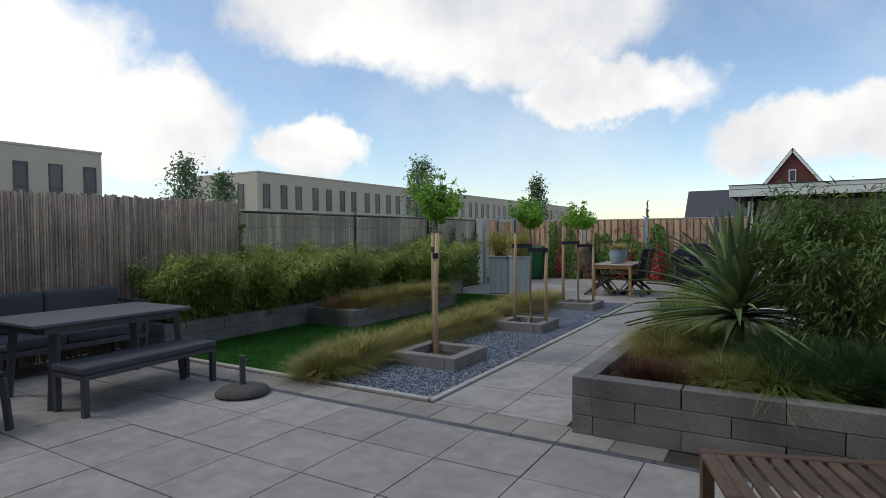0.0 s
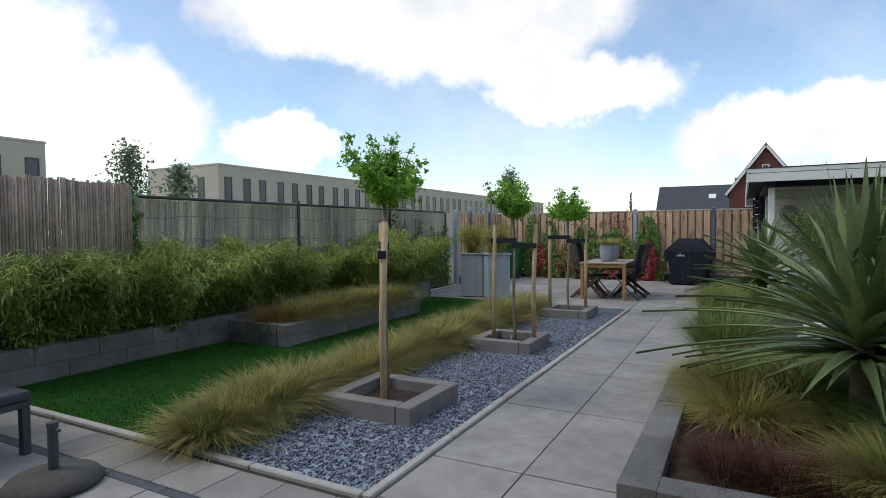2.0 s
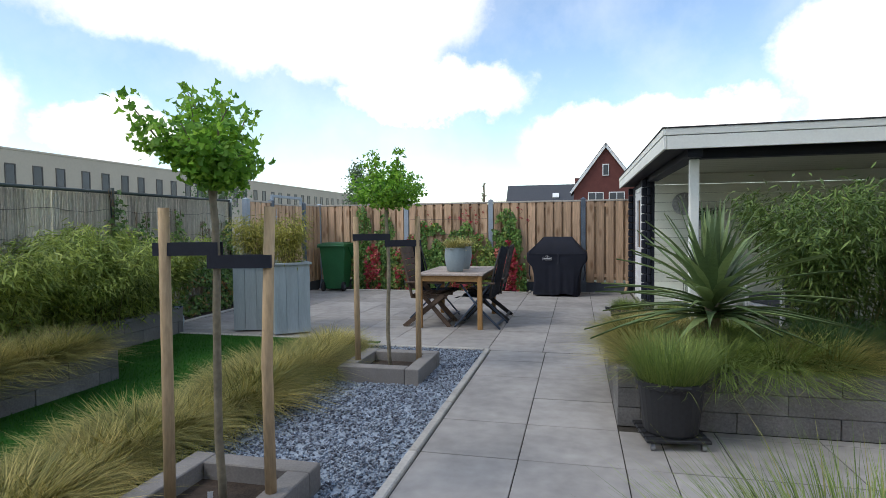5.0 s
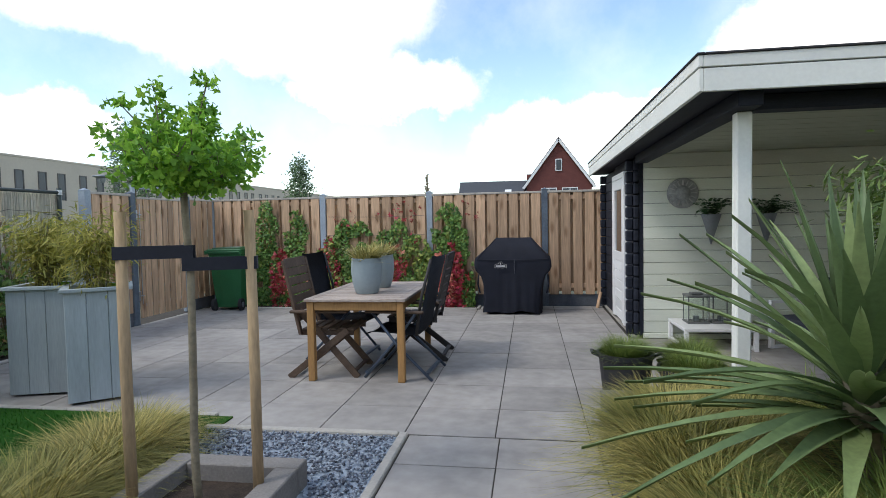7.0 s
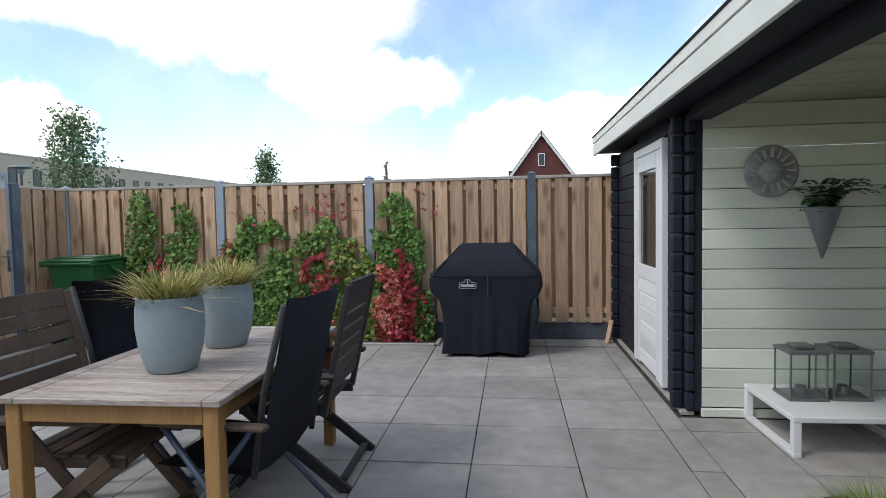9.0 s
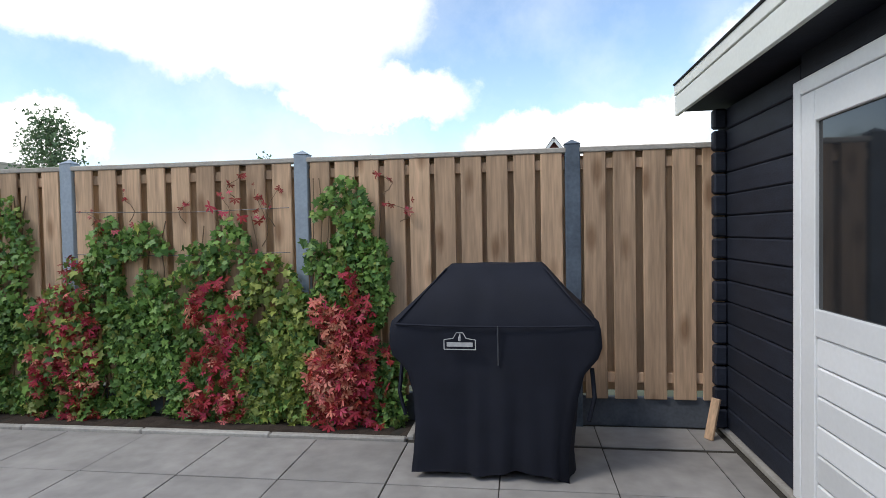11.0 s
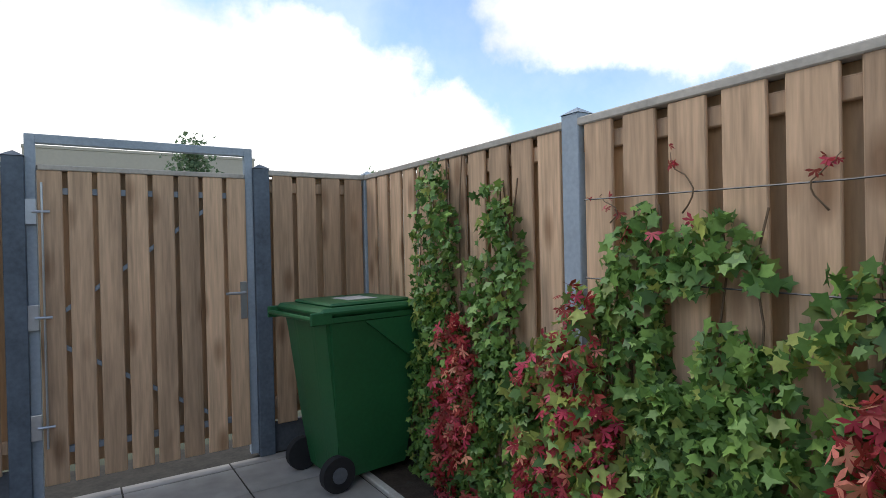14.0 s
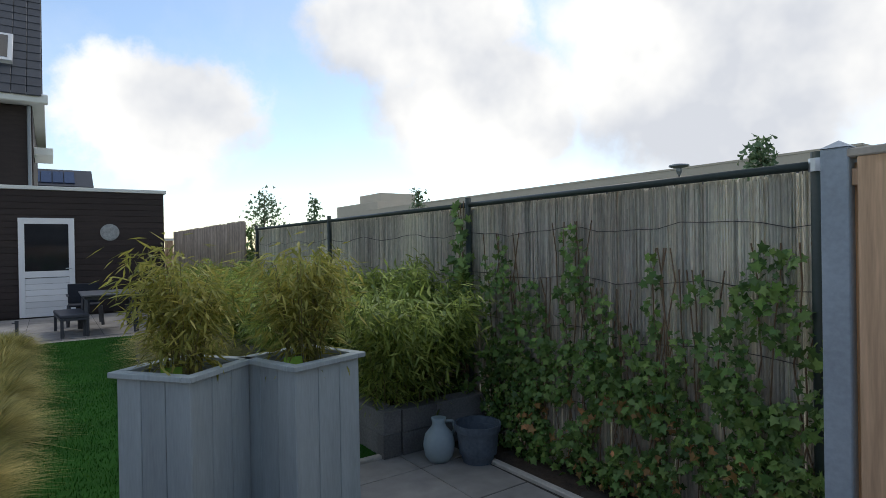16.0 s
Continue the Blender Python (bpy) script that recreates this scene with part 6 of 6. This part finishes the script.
grill(-1.755, 16.40)


# wheelie bin
def wheelie_bin(x, y, rz):
    t = thing("wheelie_bin", "dark green plastic wheelie bin with a closed lid", "bin", (x, y, 0), rz)
    bm = bmesh.new()
    rings = []
    for z, w, y0, y1 in ((0.05, 0.20, -0.22, 0.24), (0.30, 0.225, -0.25, 0.26), (0.88, 0.275, -0.315, 0.30), (0.95, 0.285, -0.325, 0.31), (0.955, 0.295, -0.335, 0.32), (0.985, 0.295, -0.335, 0.32)):
        pts = [(-w, y0), (-w * 0.4, y0 - 0.012), (w * 0.4, y0 - 0.012), (w, y0), (w, y1), (-w, y1)]
        rings.append([bm.verts.new((a, b, z)) for a, b in pts])
    for a, b in zip(rings, rings[1:]):
        for k in range(6):
            bm.faces.new((a[k], a[(k + 1) % 6], b[(k + 1) % 6], b[k]))
    bm.faces.new(rings[0][::-1])
    bm.faces.new(rings[-1])
    bmesh.ops.bevel(bm, geom=[e for e in bm.edges if abs(e.verts[0].co.z - e.verts[1].co.z) > 0.01], offset=0.02, segments=2, affect="EDGES")
    part("body", bm, "bin", t)
    bm = box(bmesh.new(), -0.30, 0.30, -0.37, 0.34, 0.988, 1.035, 0.018)
    box(bm, -0.24, 0.24, -0.28, 0.26, 1.03, 1.055, 0.012)
    part("lid", bm, "bin", t)
    bm = bmesh.new()
    for s in (-1, 1):
        box(bm, s * 0.29 - 0.008, s * 0.29 + 0.008, -0.43, -0.30, 0.95, 1.02, 0.006)
    tube(bm, [(-0.29, -0.415, 0.985), (0.29, -0.415, 0.985)], 0.014, 8)
    part("handle", bm, "bin", t)
    for s in (-1, 1):
        bm = bmesh.new()
        v = [bm.verts.new((s * (0.276 + dx), py, pz)) for dx in (0.0, 0.025) for py, pz in ((-0.10, 0.95), (0.33, 0.95), (0.36, 0.74), (0.20, 0.72))]
        for q in ((0, 1, 2, 3), (7, 6, 5, 4), (0, 4, 5, 1), (1, 5, 6, 2), (2, 6, 7, 3), (3, 7, 4, 0)):
            bm.faces.new([v[i] for i in q])
        bmesh.ops.recalc_face_normals(bm, faces=bm.faces)
        part("side_wing", bm, "bin", t)
        wh = part("wheel", tube(bmesh.new(), [(s * 0.20, -0.255, 0.10), (s * 0.25, -0.255, 0.10)], 0.10, 20), "tyre", t)
        part("hub", tube(bmesh.new(), [(s * 0.251, -0.255, 0.10), (s * 0.258, -0.255, 0.10)], 0.045, 14), "plinth", wh)
    part("sticker", box(bmesh.new(), -0.10, 0.12, -0.10, 0.10, 1.055, 1.057), "print", t, "worn white sticker")


wheelie_bin(-6.55, 16.60, 6)


# black tubs with grass
def tub(x, y, z, rad, h, gm, label, s=1.0, ears=True):
    t = thing("plant_tub", "black plastic plant tub with two ear handles", "plant pot", (x, y, z), random.uniform(0, 360))
    part("tub", lathe(bmesh.new(), [(rad * 0.78, 0), (rad * 0.80, 0.01), (rad * 0.97, h - 0.04), (rad * 1.04, h - 0.035), (rad * 1.05, h), (rad * 0.96, h), (rad * 0.94, h - 0.06)], 28), "pot", t, smooth=False)
    part("soil", lathe(bmesh.new(), [(rad * 0.93, h - 0.06), (rad * 0.5, h - 0.05), (0.01, h - 0.045)], 20), "earth", t)
    if ears:
        for a in (-1, 1):
            part("handle", tube(bmesh.new(), [(a * rad, -0.05, h - 0.02), (a * (rad + 0.045), -0.045, h), (a * (rad + 0.045), 0.045, h), (a * rad, 0.05, h - 0.02)], 0.012, 6), "pot", t)
    put(gm, "potted_grass", label, "ornamental grass", x, y, z + h - 0.05, s)


FG = [tussock("fine_grass", "sedge_green", 420 + i, 2600, 0.15, 0.27, 0.0036, 0.95, 0.55) for i in range(2)]
TG = tussock("tall_grass", "grass_tall", 430, 2200, 0.15, 0.64, 0.0055, 0.46, 0.50)
STALKS = tussock("seed_stalks", "carex", 433, 70, 0.13, 0.86, 0.0045, 0.42, 0.55)
TB = tussock("bushy_grass", "sedge_green", 431, 1600, 0.19, 0.42, 0.0035, 0.55, 0.45)
tub(-0.79, 12.03, 0.0, 0.205, 0.38, FG[0], "fine green grass tuft in a black tub", 0.8)
tub(-0.33, 11.86, 0.0, 0.25, 0.31, FG[1], "fine green grass tuft in a low black tub", 0.86)
tub(-0.22, 12.40, 0.0, 0.22, 0.30, FG[0], "fine green grass tuft in a low black tub", 0.8)
tub(-0.80, 8.78, 0.075, 0.205, 0.33, TB, "bushy green grass in a black tub on a trolley", 1.0)
tr = thing("plant_trolley", "black slatted plant trolley on small castors", "plant trolley", (-0.80, 8.78, 0.0), 8)
for i in range(5):
    mkbox("slat", "pot", tr, -0.19, 0.19, -0.18 + i * 0.078, -0.12 + i * 0.078, 0.05, 0.07)
for x in (-0.15, 0.15):
    for y in (-0.15, 0.15):
        part("castor", tube(bmesh.new(), [(x - 0.012, y, 0.022), (x + 0.012, y, 0.022)], 0.022, 10), "steel", tr)
tub(-0.72, 6.42, 0.0, 0.20, 0.28, TG, "tall green grass growing in a black tub", 1.0, False)
put(STALKS, "seed_stalks", "pale arching seed stalks among the tall tub grass", "ornamental grass", -0.72, 6.42, 0.23)

# stoneware jug and bucket by the bed
t = thing("jug", "grey-blue stoneware jug beside the block wall", "jug", (-6.76, 11.69, 0))
part("body", lathe(bmesh.new(), [(0.07, 0), (0.10, 0.04), (0.115, 0.12), (0.10, 0.19), (0.055, 0.24), (0.045, 0.27), (0.055, 0.305), (0.045, 0.306)], 24), "vase", t, smooth=True)
part("handle", tube(bmesh.new(), [(-0.05, 0, 0.27), (-0.12, 0, 0.26), (-0.14, 0, 0.20), (-0.105, 0, 0.15)], 0.012, 7), "vase", t, smooth=True)
t = thing("flower_pot", "empty dark blue-grey plastic flower pot", "flower pot", (-6.98, 11.86, 0))
part("body", lathe(bmesh.new(), [(0.11, 0), (0.145, 0.22), (0.165, 0.222), (0.168, 0.27), (0.155, 0.27), (0.135, 0.06), (0.02, 0.055)], 28), "post_dark", t)

# under the canopy
t = thing("wall_clock", "round pewter sun-faced wall ornament on the cream boards", "wall ornament", (0.235, 14.43, 1.685))
bm = lathe(bmesh.new(), [(0.17, 0), (0.175, 0.012), (0.162, 0.022), (0.085, 0.014), (0.075, 0.03), (0.04, 0.042), (0.005, 0.045)], 36)
bmesh.ops.transform(bm, matrix=pose(0, 0, 0, 90, 0, 0), verts=bm.verts)
part("disc", bm, "pewter", t, smooth=True)
for i in range(16):
    a = i * math.pi / 8
    part("ray", beam(bmesh.new(), (0.09 * math.cos(a), -0.022, 0.09 * math.sin(a)), (0.15 * math.cos(a), -0.028, 0.15 * math.sin(a)), 0.018, 0.012), "print", t)


def fern_cone(x, z, seed):
    r = np.random.default_rng(seed)
    t = thing("wall_planter", "zinc cone wall planter hung on the cream boards", "wall planter", (x, 14.34, z), 0, "cone planters on the wall")
    part("cone", lathe(bmesh.new(), [(0.006, 0), (0.105, 0.33), (0.112, 0.335), (0.10, 0.336)], 20), "zinc", t, smooth=True)
    V, F, o = [], [], 0
    for i in range(19):
        a, L = r.uniform(0, 6.28), r.uniform(0.42, 0.58)
        le = r.uniform(0.30, 0.86)
        s = np.linspace(0.08, 1, 15)
        hx, hy = math.cos(a), -abs(math.sin(a)) * 0.8
        c = np.stack([hx * L * le * s, hy * L * le * s * 0.7, 0.33 + L * (math.sqrt(1 - le * le) * s - 0.58 * s * s)], 1)
        for sd in (-1, 1):
            d = np.stack([-hy * sd + 0.35 * hx + 0 * s, hx * sd + 0.35 * hy + 0 * s, -0.15 + 0 * s], 1)
            d /= np.linalg.norm(d, axis=1)[:, None]
            v, f = leaves(r, c, d, 0.085 * (1.05 - s) + 0.016, np.full(15, 0.021), 0.1)
            V.append(v)
            F.append(f + o)
            o += len(v)
    ob = obj("fern", nmesh("fern", np.concatenate(V), np.concatenate(F), "fern"))
    ob.location = (x, 14.34, z)
    tagged(ob, "dark green fern growing in the wall cone", "fern", "ferns on the wall")


fern_cone(0.52, 1.10, 501)
fern_cone(1.10, 1.10, 502)

t = thing("coffee_table", "low white metal garden table with an open frame", "coffee table", (0.45, 14.10, 0), 1)
part("tabletop", box(bmesh.new(), -0.37, 0.37, -0.335, 0.335, 0.205, 0.24, 0.005), "white", t)
for x in (-0.345, 0.345):
    for y in (-0.31, 0.31):
        leg_box("leg", "white", t, x, y, 0.03, 0.205, 0.045)
    part("runner", box(bmesh.new(), x - 0.022, x + 0.022, -0.335, 0.335, 0.0, 0.03, 0.003), "white", t)


def lantern(x, y, z):
    t = thing("lantern", "grey metal glass-sided lantern with a candle holder", "lantern", (x, y, z), 0, "lanterns on the white table")
    w, h = 0.105, 0.29
    part("base", box(bmesh.new(), -w - 0.012, w + 0.012, -w - 0.012, w + 0.012, 0, 0.018, 0.004), "lantern", t)
    for a in (-1, 1):
        for b in (-1, 1):
            leg_box("post", "lantern", t, a * w, b * w, 0.018, h, 0.012)
        part("pane", box(bmesh.new(), a * w - 0.001, a * w + 0.001, -w + 0.007, w - 0.007, 0.02, h - 0.004), "glass", t)
        part("pane", box(bmesh.new(), -w + 0.007, w - 0.007, a * w - 0.001, a * w + 0.001, 0.02, h - 0.004), "glass", t)
    bm = box(bmesh.new(), -w - 0.012, w + 0.012, -w - 0.012, w + 0.012, h, h + 0.02, 0.004)
    box(bm, -0.06, 0.06, -0.06, 0.06, h + 0.021, h + 0.045, 0.006)
    part("cap", bm, "lantern", t)
    part("candle_cup", lathe(bmesh.new(), [(0.03, 0.018), (0.032, 0.07), (0.028, 0.072)], 14), "zinc", t)


lantern(0.31, 14.16, 0.24)
lantern(0.57, 14.18, 0.24)


def lounge_chair(x, y, rz):
    t = thing("lounge_chair", "white metal garden lounge chair with dark cushions", "chair", (x, y, 0), rz, "white lounge chairs")
    for s in (-1, 1):
        bm = bmesh.new()
        for a, b in (((-0.33, 0.0), (-0.33, 0.48)), ((0.33, 0.0), (0.33, 0.48))):
            beam(bm, (a[0], s * 0.36, a[1]), (b[0], s * 0.36, b[1]), 0.045, 0.045, 0.003)
        box(bm, -0.3525, 0.3525, s * 0.36 - 0.0225, s * 0.36 + 0.0225, 0.48, 0.51, 0.003)
        box(bm, -0.307, 0.307, s * 0.36 - 0.02, s * 0.36 + 0.02, 0.0, 0.03, 0.003)
        part("side_frame", bm, "white", t)
    part("seat_frame", box(bmesh.new(), -0.33, 0.33, -0.337, 0.337, 0.20, 0.24, 0.003), "white", t)
    soft_box("seat_cushion", "cushion", t, -0.28, 0.33, -0.33, 0.33, 0.242, 0.36, 0.035)
    soft_box("back_cushion", "cushion", t, -0.33, -0.18, -0.33, 0.33, 0.36, 0.74, 0.045)


lounge_chair(0.22, 6.92, 172)
lounge_chair(1.45, 13.75, 200)
t = part("wood_offcut", beam(bmesh.new(), (-0.455, 16.78, 0.0), (-0.395, 16.82, 0.25), 0.06, 0.02, 0.003), "fence")
tagged(t, "short wood offcut leaning against the black log wall", "plank")
t = part("plant_tag", box(bmesh.new(), -0.012, 0.012, -0.001, 0.001, 0.0, 0.12), "white")
t.matrix_basis = pose(-3.02, 7.26, 0.05, 8, 4, 30)
tagged(t, "narrow white plant tag stuck in the tree bed", "plant tag")


# ---- paving, laid last ----
SLAB = [cube_mesh("slab", 0.598, 0.595, 0.045, "slab", 0.002) for _ in range(2)]


def pave(name, label, x0, x1, y0, y1, gx, gy, skip=(), step=0.605, shift=0.0):
    """Slabs on a grid through (gx, gy), kept inside the bounds; cut slabs at the edges."""
    t = thing(name, label, "paving", kind="structure")
    cut = {}
    i0, i1 = math.floor((x0 - gx) / step) - 1, math.ceil((x1 - gx) / step) + 1
    j0, j1 = math.floor((y0 - gy) / step), math.ceil((y1 - gy) / step)
    for i in range(i0, i1):
        for j in range(j0, j1):
            off = shift * step if j % 2 else 0
            a, b = max(x0, gx + i * step + off), min(x1, gx + (i + 1) * step + off)
            c, d = max(y0, gy + j * step), min(y1, gy + (j + 1) * step)
            if b - a < 0.04 or d - c < 0.04:
                continue
            mx, my = (a + b) / 2, (c + d) / 2
            if any(s[0] < mx < s[1] and s[2] < my < s[3] for s in skip):
                continue
            w, h = round(b - a - 0.007, 3), round(d - c - 0.010, 3)
            if (w, h) not in cut:
                cut[(w, h)] = SLAB[0] if abs(w - 0.598) < 0.002 and abs(h - 0.595) < 0.002 else cube_mesh("slab", w, h, 0.045, "slab", 0.002)
            piece("slab", cut[(w, h)], t, (mx, my, -0.045 + random.uniform(-0.002, 0.0015)), random.uniform(-0.15, 0.15))
    return t


pave("pavement_patio", "large beige-grey concrete slabs of the patio", -7.15, 3.85, -4.38, 2.95, -1.06, 2.95, [(-7.0, -2.28, -6.2, -1.45), (-2.3, 5.0, -9.1, -3.2)])
pave("pavement_path", "beige-grey concrete slabs of the garden path", -2.306, -0.86, 3.36, 11.17, -1.71, 5.88, [(-1.03, 0, 3.2, 5.4), (-1.10, 0, 9.0, 10.97)])
pave("pavement_sitting_area", "beige-grey concrete slabs between the raised beds", -0.86, 3.85, 5.35, 9.0, -1.71, 5.88)
pave("pavement_terrace", "beige-grey concrete slabs of the rear terrace", -7.005, -0.36, 11.18, 16.57, -1.74, 12.337, [(-7.2, -6.48, 11.0, 11.45)])
pave("pavement_gate_strip", "cut concrete slabs before the garden gate", -7.12, -7.01, 14.0, 16.57, -7.12, 12.337)
pave("pavement_canopy", "concrete slabs under the canopy", -0.36, 3.7, 10.97, 14.41, -1.74, 12.337)
pave("pavement_fence_strip", "cut concrete slabs along the fence", -2.31, -0.36, 16.58, 16.97, -1.74, 16.0)
row = thing("pavement_border", "row of small grey-brown paving stones before the gravel", "paving", kind="structure")
small = cube_mesh("stone", 0.352, 0.335, 0.045, "slab_small", 0.004)
for i in range(18):
    piece("stone", small, row, (-6.6 + i * 0.357, 3.19, -0.046 + random.uniform(-0.001, 0.001)))
